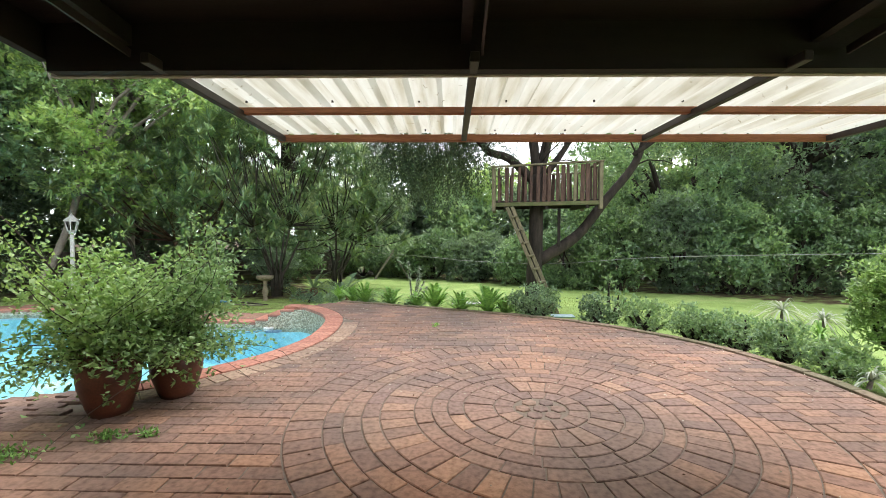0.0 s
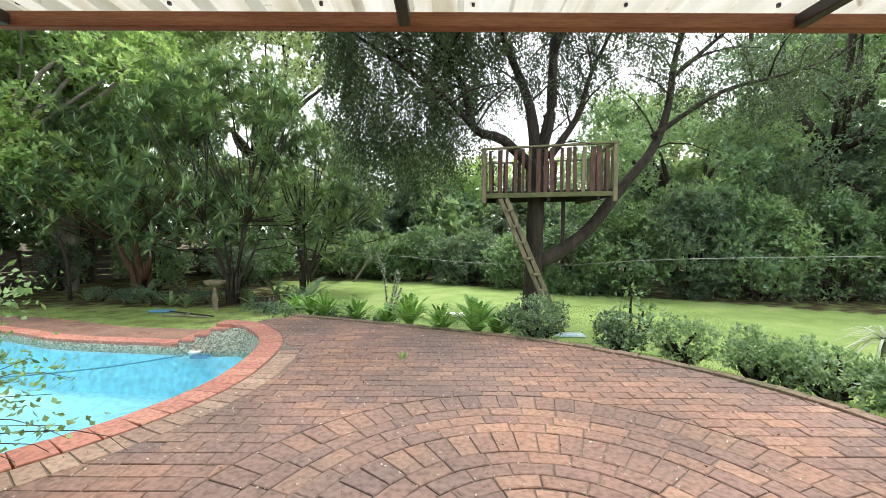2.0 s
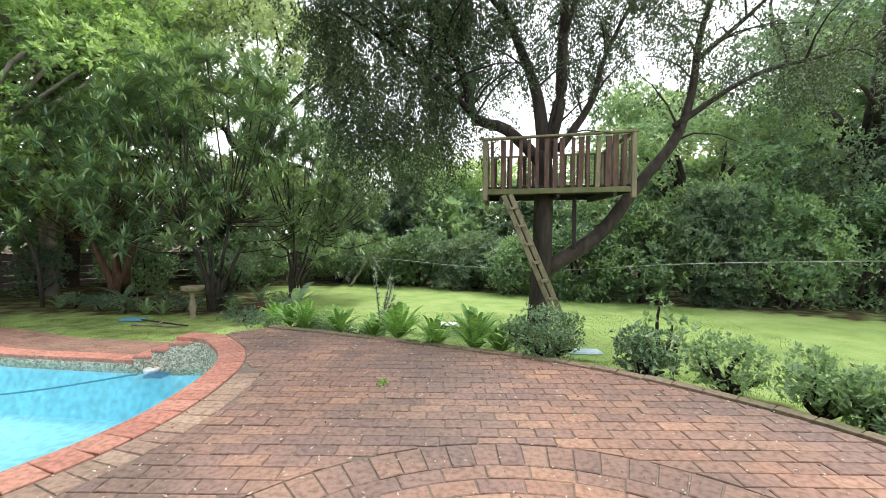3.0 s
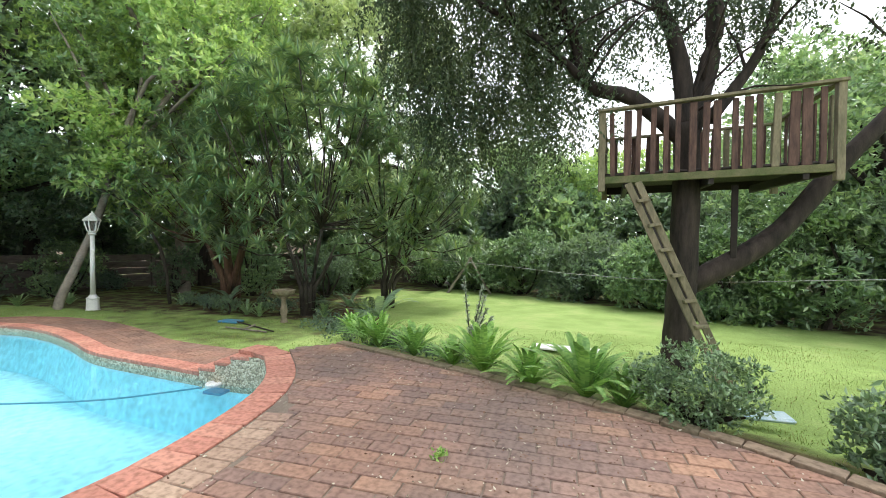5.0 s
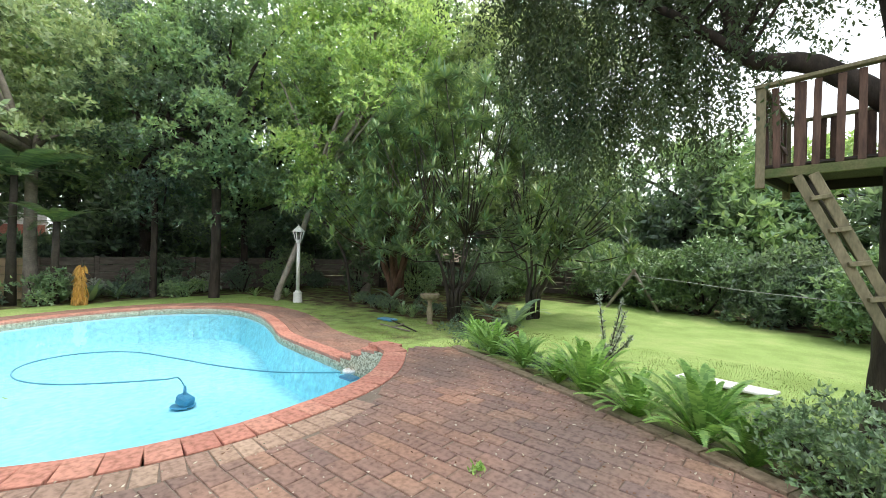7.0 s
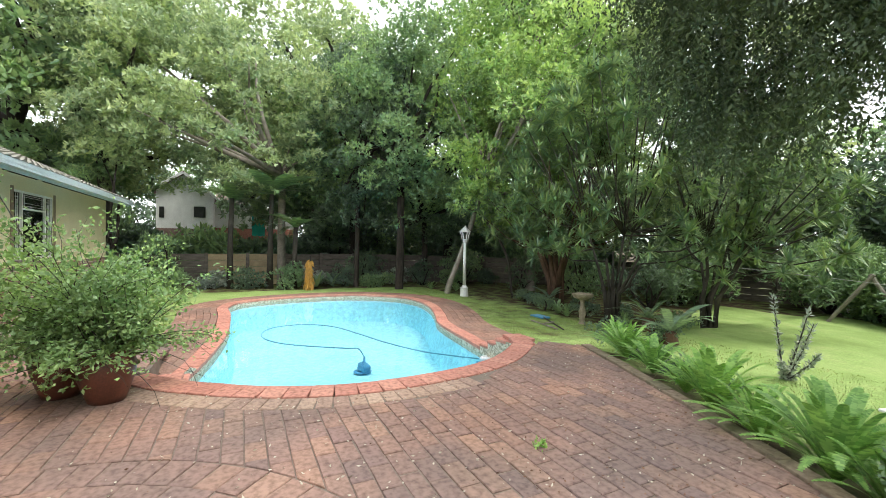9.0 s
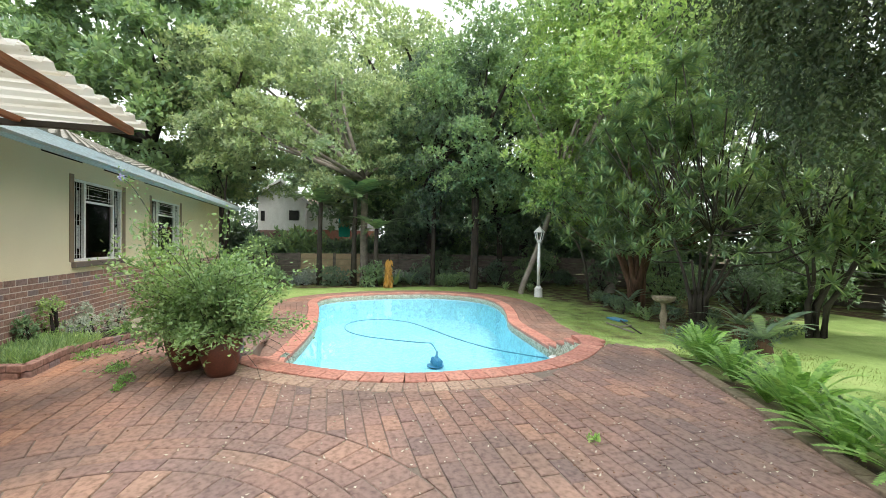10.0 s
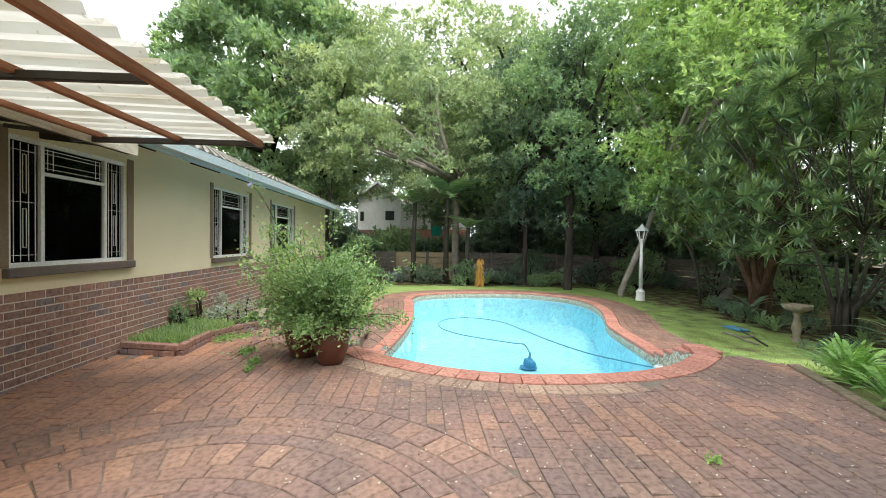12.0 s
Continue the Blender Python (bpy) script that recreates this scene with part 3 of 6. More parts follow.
n = len(pool_line)
V, F = [], []
for k, p in enumerate(pool_line):
    V += [(p.x, p.y, pool_top(k)), (p.x, p.y, -0.56)]
for k in range(n):
    a, b = 2 * k, 2 * ((k + 1) % n)
    F.append((a, b, b + 1, a + 1))
raw("pebble_band", V, F, M_PEBBLE, pool, "pebbled wall above the waterline")
V = [(p.x, p.y, -0.56) for p in pool_line] + [(p.x * 0.94 - 0.3, p.y * 0.94 + 0.5, -1.25) for p in pool_line]
F = [(k, (k + 1) % n, n + (k + 1) % n, n + k) for k in range(n)] + [tuple(range(2 * n - 1, n - 1, -1))]
raw("basin", V, F, M_POOLPAINT, pool, "blue painted pool basin")
water = raw("water", [(p.x, p.y, -0.475) for p in pool_line], [tuple(range(n))], M_WATER, kind="structure", label="still light blue pool water")
water.visible_shadow = False
# ---- pieces of paving ----
def prism(poly, h, ch=0.006, seed=0):
    """A flat piece: its outline, its height, its top edge chamfered."""
    n = len(poly)
    cx, cy = sum(p[0] for p in poly) / n, sum(p[1] for p in poly) / n
    ins = []
    for x, y in poly:
        d = math.hypot(x - cx, y - cy) or 1
        ins.append((x - (x - cx) / d * ch * 1.5, y - (y - cy) / d * ch * 1.5))
    V = [(x, y, -h) for x, y in poly] + [(x, y, -ch) for x, y in poly] + [(x, y, 0) for x, y in ins]
    F = []
    for k in range(n):
        j = (k + 1) % n
        F += [(k, j, n + j, n + k), (n + k, n + j, 2 * n + j, 2 * n + k)]
    F.append(tuple(range(2 * n, 3 * n)))
    return V, F


def piece_mesh(poly, h, mat):
    V, F = prism(poly, h)
    me = bpy.data.meshes.new("brick")
    me.from_pydata(V, [], F)
    me.materials.append(mat)
    return me


def clip(poly, px, py, nx_, ny_):
    """Cuts poly, keeping the side to which the normal points."""
    out = []
    for k in range(len(poly)):
        a, b = poly[k - 1], poly[k]
        da, db = (a[0] - px) * nx_ + (a[1] - py) * ny_, (b[0] - px) * nx_ + (b[1] - py) * ny_
        if (da >= 0) != (db >= 0):
            t = da / (da - db)
            out.append((a[0] + (b[0] - a[0]) * t, a[1] + (b[1] - a[1]) * t))
        if db >= 0:
            out.append(b)
    return out


def area(poly):
    return abs(sum(poly[k - 1][0] * poly[k][1] - poly[k][0] * poly[k - 1][1] for k in range(len(poly)))) / 2


def along(line, step):
    """Places and tangents every step along a line."""
    out, left = [], 0.0
    for a, b in zip(line, line[1:]):
        d = (b - a).length
        while left <= d:
            out.append((a + (b - a) * (left / d), (b - a).normalized()))
            left += step
        left -= d
    return out


def joined(name, items, h, mat, parent, label=""):
    """Many pieces in one mesh: items are (outline, z)."""
    V, F = [], []
    for poly, z in items:
        v, f = prism(poly, h)
        b = len(V)
        V += [(x, y, w + z) for x, y, w in v]
        F += [tuple(i + b for i in face) for face in f]
    return raw(name, V, F, mat, parent, label, kind="stuff")


# ---- house ----
wall = structure("wall_house")
WALL_Y = 2.49
OPEN = [(-1.60, 0.08, 1.24, 2.58), (-5.72, -4.00, 1.17, 2.58), (-9.20, -7.20, 1.12, 2.56)]


def solid(name, lo, hi, mat, parent, label="", bevel=0.0):
    return part(name, box(bmesh.new(), lo, hi, None, bevel), mat, parent, label)


x0 = -13.6
for a, b, z0, z1 in sorted(OPEN):
    solid("plaster", (x0, WALL_Y - 0.23, 0.98), (a, WALL_Y, 2.95), M_PLASTER, wall, "cream painted plaster")
    solid("plaster", (a, WALL_Y - 0.23, 0.98), (b, WALL_Y, z0), M_PLASTER, wall)
    solid("plaster", (a, WALL_Y - 0.23, z1), (b, WALL_Y, 2.95), M_PLASTER, wall)
    x0 = b
solid("plaster", (x0, WALL_Y - 0.23, 0.98), (0.35, WALL_Y, 2.95), M_PLASTER, wall)
solid("plinth", (-13.6, WALL_Y - 0.23, -0.8), (0.35, WALL_Y - 0.0025, 0.98), M_MORTAR, wall, "pale mortar")
solid("gable", (-13.6, -6.0, -0.8), (-13.37, WALL_Y - 0.23, 2.95), M_PLASTER, wall)
solid("back", (-13.37, -6.2, -0.8), (8.2, -6.0, 3.2), M_PLASTER, wall)
solid("side", (0.12, -3.0, -0.1), (0.35, WALL_Y - 0.23, 2.95), M_PLASTER, wall)
solid("veranda_back", (0.35, -3.0, -0.1), (8.0, -2.8, 3.2), M_PLASTER, wall)
# floor and back wall coloured dark, so the windows look into shade
solid("room_floor", (-13.37, -6.0, -0.1), (0.12, WALL_Y - 0.23, 0.0), M_ROOMSHADE, wall)
solid("room_back", (-13.37, -2.2, 0.0), (0.12, -2.1, 2.9), M_ROOMSHADE, wall)
ceiling = solid("ceiling", (-13.3, -5.9, 2.96), (0.1, WALL_Y - 0.24, 3.0), M_WHITE, None)
tagged(ceiling, kind="structure")


def window(index, a, b, z0, z1, splits):
    """A steel window with a tan surround, a brown sill, burglar bars and glass."""
    top = structure("window_%d" % index)
    y = WALL_Y
    bm = bmesh.new()
    w = 0.045
    xs = [a + w / 2] + [a + s * (b - a) for s in splits] + [b - w / 2]
    for x in xs:
        box(bm, (x - w / 2, y - 0.06, z0 + w), (x + w / 2, y - 0.015, z1 - w))
    box(bm, (a, y - 0.062, z0), (b, y - 0.013, z0 + w))
    box(bm, (a, y - 0.062, z1 - w), (b, y - 0.013, z1))
    zt = z1 - 0.27 * (z1 - z0)
    box(bm, (xs[1] + w / 2, y - 0.06, zt), (xs[2] - w / 2, y - 0.016, zt + 0.035))
    part("window_frame", bm, M_WHITE, top, "white painted steel frame")
    for k in range(3):
        solid("pane", (xs[k] + w / 2, y - 0.05, z0 + w), (xs[k + 1] - w / 2, y - 0.046, z1 - w), M_GLASS, top).visible_shadow = False
    bm = bmesh.new()
    t = 0.006

    def rod(p, q):
        beam(bm, (p[0], y - 0.032, p[1]), (q[0], y - 0.032, q[1]), t, t)

    for k in (0, 2):
        l, r = xs[k] + 0.05, xs[k + 1] - 0.05
        m = (l + r) / 2
        for x in (l + 0.02, m - 0.045, m + 0.045, r - 0.02):
            rod((x, z0 + 0.06), (x, z1 - 0.06))
        for z in (z0 + 0.12, z0 + 0.5 * (z1 - z0), z1 - 0.14):
            rod((l, z), (r, z))
        for zc in (z0 + 0.3 * (z1 - z0), z0 + 0.72 * (z1 - z0)):
            for s in (-0.02, 0.02):
                rod((m + s, zc - 0.2), (m + s, zc + 0.2))
            for z in (zc - 0.2, zc + 0.2):
                rod((m - 0.02, z), (m + 0.02, z))
    l, r = xs[1] + 0.05, xs[2] - 0.05
    for z in (zt + 0.08, zt + 0.14, z1 - 0.12, z1 - 0.08):
        rod((l, z), (r, z))
    for x in (l + 0.03, l + 0.1, r - 0.1, r - 0.03):
        rod((x, zt + 0.06), (x, z1 - 0.07))
    part("burglar_bars", bm, M_WHITE, top, "white ornamental burglar bars")
    solid("window_sill", (a - 0.08, y - 0.02, z0 - 0.10), (b + 0.06, y + 0.07, z0 - 0.004), M_SILL, top, "brown painted sill", 0.008)
    for s0, s1 in ((a - 0.12, a - 0.002), (b + 0.002, b + 0.12)):
        if s1 < 0.34:
            solid("surround", (s0, y + 0.001, z0), (s1, y + 0.012, z1 + 0.06), M_TAN, top, "tan painted surround")


for k, (a, b, z0, z1) in enumerate(OPEN):
    window(k + 1, a, b, z0, z1, (0.22, 0.76) if k == 0 else (0.2, 0.78))

# roof with cement tiles, gutter, fascia
roof = structure("roof_house")


def tiled(name, x_a, x_b, y_low, z_low, run, pitch, mat, parent, turn=None, cols=0.30, rows=0.34):
    """Courses of profiled tiles up a slope that faces +y."""
    V, F = [], []
    nr, nc = int(run / rows), int((x_b - x_a) / cols)
    ca, sa = math.cos(pitch), math.sin(pitch)
    prof = [(0, 0.0), (0.25, 0.022), (0.5, 0.03), (0.75, 0.022), (1.0, 0.0)]
    for j in range(nr):
        for i in range(nc):
            b = len(V)
            for s, lift in ((0, 0.03), (rows + 0.03, 0.0)):
                d = j * rows + s
                for u, h in prof:
                    x = x_a + (i + u * 0.97) * cols
                    hh = h + lift
                    V.append((x, y_low - d * ca + hh * sa, z_low + d * sa + hh * ca))
            for u, h in prof:
                x = x_a + (i + u * 0.97) * cols
                V.append((x, y_low - j * rows * ca, z_low + j * rows * sa))
            for k in range(4):
                F += [(b + k, b + k + 1, b + 6 + k, b + 5 + k), (b + 10 + k, b + 11 + k, b + k + 1, b + k)]
    return raw(name, V, F, mat, parent, kind="stuff")


tiled("roof_tile", -14.0, 0.4, 3.05, 2.93, 6.5, radians(24), M_TILE, roof)
bm = bmesh.new()
beam(bm, (-6.8, 3.05, 2.88), (-6.8, 3.05 - 6.5 * math.cos(radians(24)), 2.88 + 6.5 * math.sin(radians(24))), 14.4, 0.03)
part("underlay", bm, M_TILE, roof)
bm = bmesh.new()
for x in (-12.2, -10.4, -8.6, -6.8, -5.0, -3.2, -1.4):
    beam(bm, (x, 2.45, 2.93), (x, 3.0, 2.76), 0.05, 0.10)
part("rafter_end", bm, M_DARKWOOD, roof, "dark rafter ends under the eave")
solid("soffit", (-14.0, WALL_Y + 0.004, 2.90), (0.3, 3.02, 2.915), M_PEEL, roof)
solid("fascia", (-14.0, 3.02, 2.72), (0.3, 3.045, 2.93), M_GUTTER, roof, "pale blue fascia board")
bm = bmesh.new()
for a, b in (((3.048, 2.80), (3.075, 2.775)), ((3.075, 2.775), (3.13, 2.775)), ((3.13, 2.775), (3.165, 2.83)), ((3.165, 2.83), (3.165, 2.90)), ((3.165, 2.90), (3.15, 2.905))):
    beam(bm, (-14.0, (a[0] + b[0]) / 2, (a[1] + b[1]) / 2), (0.3, (a[0] + b[0]) / 2, (a[1] + b[1]) / 2), abs(a[0] - b[0]) + 0.012, abs(a[1] - b[1]) + 0.008)
part("gutter", bm, M_GUTTER, roof, "pale blue metal gutter")

# veranda roof: dark boarding on rafters, an old cream board along its edge
veranda = structure("roof_veranda")
bm = bmesh.new()
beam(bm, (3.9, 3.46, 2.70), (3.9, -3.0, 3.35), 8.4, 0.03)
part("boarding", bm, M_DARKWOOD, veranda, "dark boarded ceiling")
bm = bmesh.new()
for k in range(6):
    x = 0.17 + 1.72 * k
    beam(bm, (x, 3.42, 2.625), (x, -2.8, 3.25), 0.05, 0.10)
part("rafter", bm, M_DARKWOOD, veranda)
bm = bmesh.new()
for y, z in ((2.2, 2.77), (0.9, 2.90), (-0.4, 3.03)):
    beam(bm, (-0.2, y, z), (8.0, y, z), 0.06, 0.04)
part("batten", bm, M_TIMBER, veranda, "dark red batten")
# near-black board reaching low enough to hide the cream board's pale back
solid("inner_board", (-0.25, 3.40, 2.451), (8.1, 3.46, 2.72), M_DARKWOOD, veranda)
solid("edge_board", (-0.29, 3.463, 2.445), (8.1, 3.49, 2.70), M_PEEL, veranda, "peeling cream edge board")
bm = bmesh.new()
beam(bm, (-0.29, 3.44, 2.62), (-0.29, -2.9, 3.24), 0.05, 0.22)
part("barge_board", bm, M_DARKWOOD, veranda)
for k in range(3):
    bm = bmesh.new()
    x = (0.20, 1.97, 3.75)[k]
    beam(bm, (x, 3.38, 2.53), (x - 0.02, 2.55, 2.62), 0.012, 0.04)
    part("strap", bm, M_STEEL, veranda, "thin steel strap")

# canopy of translucent sheets on steel arms and timber purlins
canopy = structure("canopy")
for x in (0.33, 1.93, 3.50, 5.08):
    bm = bmesh.new()
    beam(bm, (x, 3.30, 2.475), (x, 4.985, 2.475), 0.045, 0.05, 0.004)
    part("arm", bm, M_STEEL, canopy, "dark steel arm")
for y, z, w, h in ((4.26, 2.500, 0.05, 0.045), (3.56, 2.512, 0.05, 0.045), (5.010, 2.482, 0.042, 0.062)):
    bm = bmesh.new()
    beam(bm, (0.28, y, z), (5.15, y, z), w, h, 0.004)
    part("purlin", bm, M_TIMBER, canopy, "red brown timber purlin")
V, F = [], []
pitch_w = 0.205
prof = [(0.0, 0.0), (0.36, 0.0), (0.50, 0.042), (0.86, 0.042), (1.0, 0.0)]
cols = int(4.95 / pitch_w)
line = []
for i in range(cols):
    line += [(0.22 + (i + u) * pitch_w, h) for u, h in prof[:-1]]
line.append((0.22 + cols * pitch_w, 0.0))
ys = [3.50 + 0.12 * k for k in range(14)] + [5.13]
for y in ys:
    for x, h in line:
        V.append((x, y, 2.516 + h + 0.014 * (5.03 - y) / 0.75 + 0.003 * math.sin(7 * x + 3 * y)))
m = len(line)
F = [(j * m + i, j * m + i + 1, (j + 1) * m + i + 1, (j + 1) * m + i) for j in range(len(ys) - 1) for i in range(m - 1)]
raw("roof_sheet", V, F, M_SHEET, canopy, "translucent ribbed white sheeting with stains")
bm = bmesh.new()
for i in range(0, cols, 3):
    for y in (4.26, 3.56, 5.01):
        zs = 2.516 + 0.014 * (5.03 - y) / 0.75
        beam(bm, (0.22 + (i + 0.68) * pitch_w, y, zs + 0.03), (0.22 + (i + 0.68) * pitch_w, y, zs + 0.06), 0.012, 0.012)
part("roof_bolt", bm, M_STEEL, canopy)

# ---- slabs under the paving ----
patio = structure("patio")
n = len(patio_poly)
slab = bmesh.new()
bmv = [slab.verts.new((x, y, -0.011 + paved_z(x, y))) for x, y in patio_poly]
low = [slab.verts.new((x, y, -0.7)) for x, y in patio_poly]
for k in range(n):
    slab.faces.new((bmv[k - 1], bmv[k], low[k], low[k - 1]))
face = slab.faces.new(bmv)
bmesh.ops.triangulate(slab, faces=[face])
part("bedding", slab, M_JOINT, patio, "dark sandy joints")

deck = structure("pool_deck")
V, F = [], []
DECK_FROM = N_NEAR + 2
ks = list(range(N_NEAR, len(pool_line)))
inner = [pool_line[k] for k in ks] + [pool_line[0]]
outer = [deck_line[k] for k in ks] + [deck_line[0]]
inner_c = offset_line(pool_line, 0.0, True)
for a, b in zip(inner, outer):
    V += [(a.x, a.y, -0.40), (b.x, b.y, -0.405), (b.x, b.y, -0.6)]
for k in range(len(inner) - 1):
    F += [(3 * k, 3 * k + 3, 3 * k + 4, 3 * k + 1), (3 * k + 1, 3 * k + 4, 3 * k + 5, 3 * k + 2)]
raw("bedding", V, F, M_JOINT, deck)

# steps and pebbled cheek where the high coping meets the low deck
steps = structure("corner_steps")
for k, (x, y, z) in enumerate(((-1.86, 11.08, -0.05), (-2.15, 11.10, -0.16), (-2.45, 11.12, -0.27))):
    solid("step_wall", (x - 0.16, y - 0.47, -0.6), (x + 0.165 - 0.002 * k, y + 0.12, z - 0.055), M_PEBBLE, steps, "pebbled step wall")
    solid("step_brick", (x - 0.17, y - 0.49, z - 0.055), (x + 0.15, y + 0.14, z), M_COPING, steps, "red clay step brick", 0.012)
for k, (x, y, z) in enumerate(((-1.98, 5.62, -0.13), (-2.35, 5.66, -0.25))):
    solid("step_brick", (x - 0.19, y - 0.12, z - 0.055), (x + 0.17, y + 0.34, z), M_COPING, steps, "red clay step brick", 0.012)
    solid("step_wall", (x - 0.19, y + 0.0, -0.6), (x + 0.168, y + 0.32, z - 0.056), M_PEBBLE, steps)

# ---- boundary wall and the neighbour's house ----
fence = structure("boundary_wall")
FENCE = [(-17.2, -6.0), (-17.6, 5.2), (-17.9, 12.0), (-17.0, 19.5), (-13.0, 25.5), (-4.0, 27.5)]
for (ax, ay), (bx, by) in zip(FENCE, FENCE[1:]):
    d = math.hypot(bx - ax, by - ay)
    cnt = max(1, round(d / 1.7))
    for i in range(cnt):
        p, q = Vector((ax + (bx - ax) * i / cnt, ay + (by - ay) * i / cnt, 0)), Vector((ax + (bx - ax) * (i + 1) / cnt, ay + (by - ay) * (i + 1) / cnt, 0))
        zb = land(p.x, p.y)[0] - 0.15
        bm = box(bmesh.new(), (p.x - 0.07, p.y - 0.07, zb), (p.x + 0.07, p.y + 0.07, zb + 1.65), None, 0.01)
        part("post", bm, M_CONCRETE, fence)
        for j in range(5):
            bm = bmesh.new()
            d2 = (q - p).normalized()
            z = zb + 0.26 + j * 0.30
            beam(bm, p + d2 * 0.075 + Vector((0, 0, z)), q - d2 * 0.075 + Vector((0, 0, z)), 0.045, 0.285, 0.012)
            part("panel", bm, M_TANBOARD if 5.0 < p.y < 8.5 else M_CONCRETE, fence)


def neighbour():
    """White house with a tiled gable roof beyond the boundary."""
    top = tagged(new("neighbour_house"), "white neighbouring house with a tiled gable roof", "house")
    x = -32.0
    bm = bmesh.new()
    ya, yb, ze, zr, mid = 1.1, 4.75, 4.8, 6.4, 2.8
    pts = [(ya, -0.5), (yb, -0.5), (yb, ze), (mid, zr), (ya, 5.2)]
    f0 = [bm.verts.new((x, y, z)) for y, z in pts]
    f1 = [bm.verts.new((x - 9, y, z)) for y, z in pts]
    bm.faces.new(f0)
    bm.faces.new(f1[::-1])
    for k in range(5):
        bm.faces.new((f0[k - 1], f1[k - 1], f1[k], f0[k]))
    part("wall", bm, M_WHITE, top, "white painted wall")
    solid("base_band", (x + 0.003, ya, -0.5), (x + 0.05, yb, 2.45), M_REDTILE, top, "dull red base")
    for yy, zw, yw in ((yb + 0.35, ze, yb), (ya - 0.35, 5.2, ya)):
        bm = bmesh.new()
        zz = zw - (zr - zw) / abs(yw - mid) * 0.35
        a = [bm.verts.new(c) for c in ((x + 0.4, yy, zz + 0.1), (x - 9, yy, zz + 0.1), (x - 9, mid, zr + 0.12), (x + 0.4, mid, zr + 0.12))]
        b = [bm.verts.new((v.co.x, v.co.y, v.co.z + 0.12)) for v in a]
        bm.faces.new(a)
        bm.faces.new(b[::-1])
        for k in range(4):
            bm.faces.new((a[k - 1], a[k], b[k], b[k - 1]))
        part("roof", bm, M_REDTILE, top, "faded red brown tile roof")
        bm = bmesh.new()
        beam(bm, (x + 0.42, yy, zz + 0.12), (x + 0.42, mid, zr + 0.14), 0.05, 0.2)
        part("barge_board", bm, M_WHITE, top)
    solid("window", (x + 0.005, 3.45, 3.3), (x + 0.05, 4.2, 4.1), M_BLACK, top, "dark window")
    solid("window", (x + 0.005, 1.3, 3.2), (x + 0.05, 1.6, 4.0), M_BLACK, top)
    solid("wing", (x - 7, yb + 0.01, -0.5), (x - 1.5, yb + 6.0, 4.3), M_WHITE, top)
    bm = bmesh.new()
    beam(bm, (x - 0.9, yb + 3.1, 4.45), (x - 5.0, yb + 3.1, 5.9), 6.2, 0.12)
    part("wing_roof", bm, M_REDTILE, top)
    solid("wing_base", (x - 1.49, yb + 0.02, -0.5), (x - 1.3, yb + 5.9, 2.6), M_COPING, top, "red brick base")
    return top


neighbour()
bm = bmesh.new()
for k in range(8):
    box(bm, (-30.0 + 0.02 * (k % 2), 7.35 + 0.11 * k, 2.0 - 0.03 * (k % 3)), (-29.97 + 0.02 * (k % 2), 7.463 + 0.11 * k, 4.0))
part("shade_cloth", bm, M_TEAL, None, "hanging teal shade cloth before the neighbouring house", "shade cloth")


# ---- lamp post ----
def lamp_post(at):
    top = empty("garden_lamp_post", at, "white painted garden lamp post with a lantern on the grass", "lamp post")
    h = 2.86
    bm = lathe(bmesh.new(), [(0.16, 0), (0.16, 0.05), (0.125, 0.09), (0.115, 0.38), (0.125, 0.42), (0.085, 0.46), (0.06, 0.52)], 16)
    part("base", bm, M_WHITE, top, smooth=False)
    part("pole", tube(bmesh.new(), [(0, 0, 0.5), (0, 0, 2.25)], [0.052, 0.042], 14), M_WHITE, top, smooth=True)
    part("collar", lathe(bmesh.new(), [(0.045, 2.2), (0.075, 2.23), (0.06, 2.27), (0.09, 2.3), (0.05, 2.33)], 14), M_WHITE, top)
    bm = bmesh.new()
    for k in range(6):
        a = 2 * math.pi * k / 6
        beam(bm, (0.085 * math.cos(a), 0.085 * math.sin(a), 2.32), (0.14 * math.cos(a), 0.14 * math.sin(a), 2.62), 0.022, 0.022)
    part("lantern_bar", bm, M_WHITE, top)
    part("lantern_glass", lathe(bmesh.new(), [(0.07, 2.33), (0.125, 2.61)], 6), M_GLASS, top)
    part("lantern_roof", lathe(bmesh.new(), [(0.17, 2.61), (0.165, 2.64), (0.09, 2.74), (0.05, 2.78), (0.05, 2.81), (0.02, 2.83), (0.012, h + 0.02)], 6), M_WHITE, top)
    top.scale = (1.3, 1.3, 1.0)
    return top


lamp_post((-10.40, 14.57, -0.56))


def bird_bath(at):
    top = empty("bird_bath", at, "lichened cast stone bird bath beside the flower bed", "bird bath")
    part("pedestal", lathe(bmesh.new(), [(0.15, 0), (0.15, 0.05), (0.11, 0.08), (0.085, 0.12), (0.065, 0.2), (0.09, 0.3), (0.10, 0.36), (0.07, 0.46), (0.055, 0.56), (0.08, 0.64), (0.10, 0.68)], 18), M_STONE, top, smooth=True)
    top.scale = (0.95, 0.95, 1.12)
    part("bowl", lathe(bmesh.new(), [(0.10, 0.66), (0.18, 0.68), (0.26, 0.72), (0.285, 0.77), (0.29, 0.80), (0.25, 0.80), (0.2, 0.77), (0.02, 0.75)], 24), M_STONE, top)
    return top


bird_bath((-4.2, 14.72, -0.58))


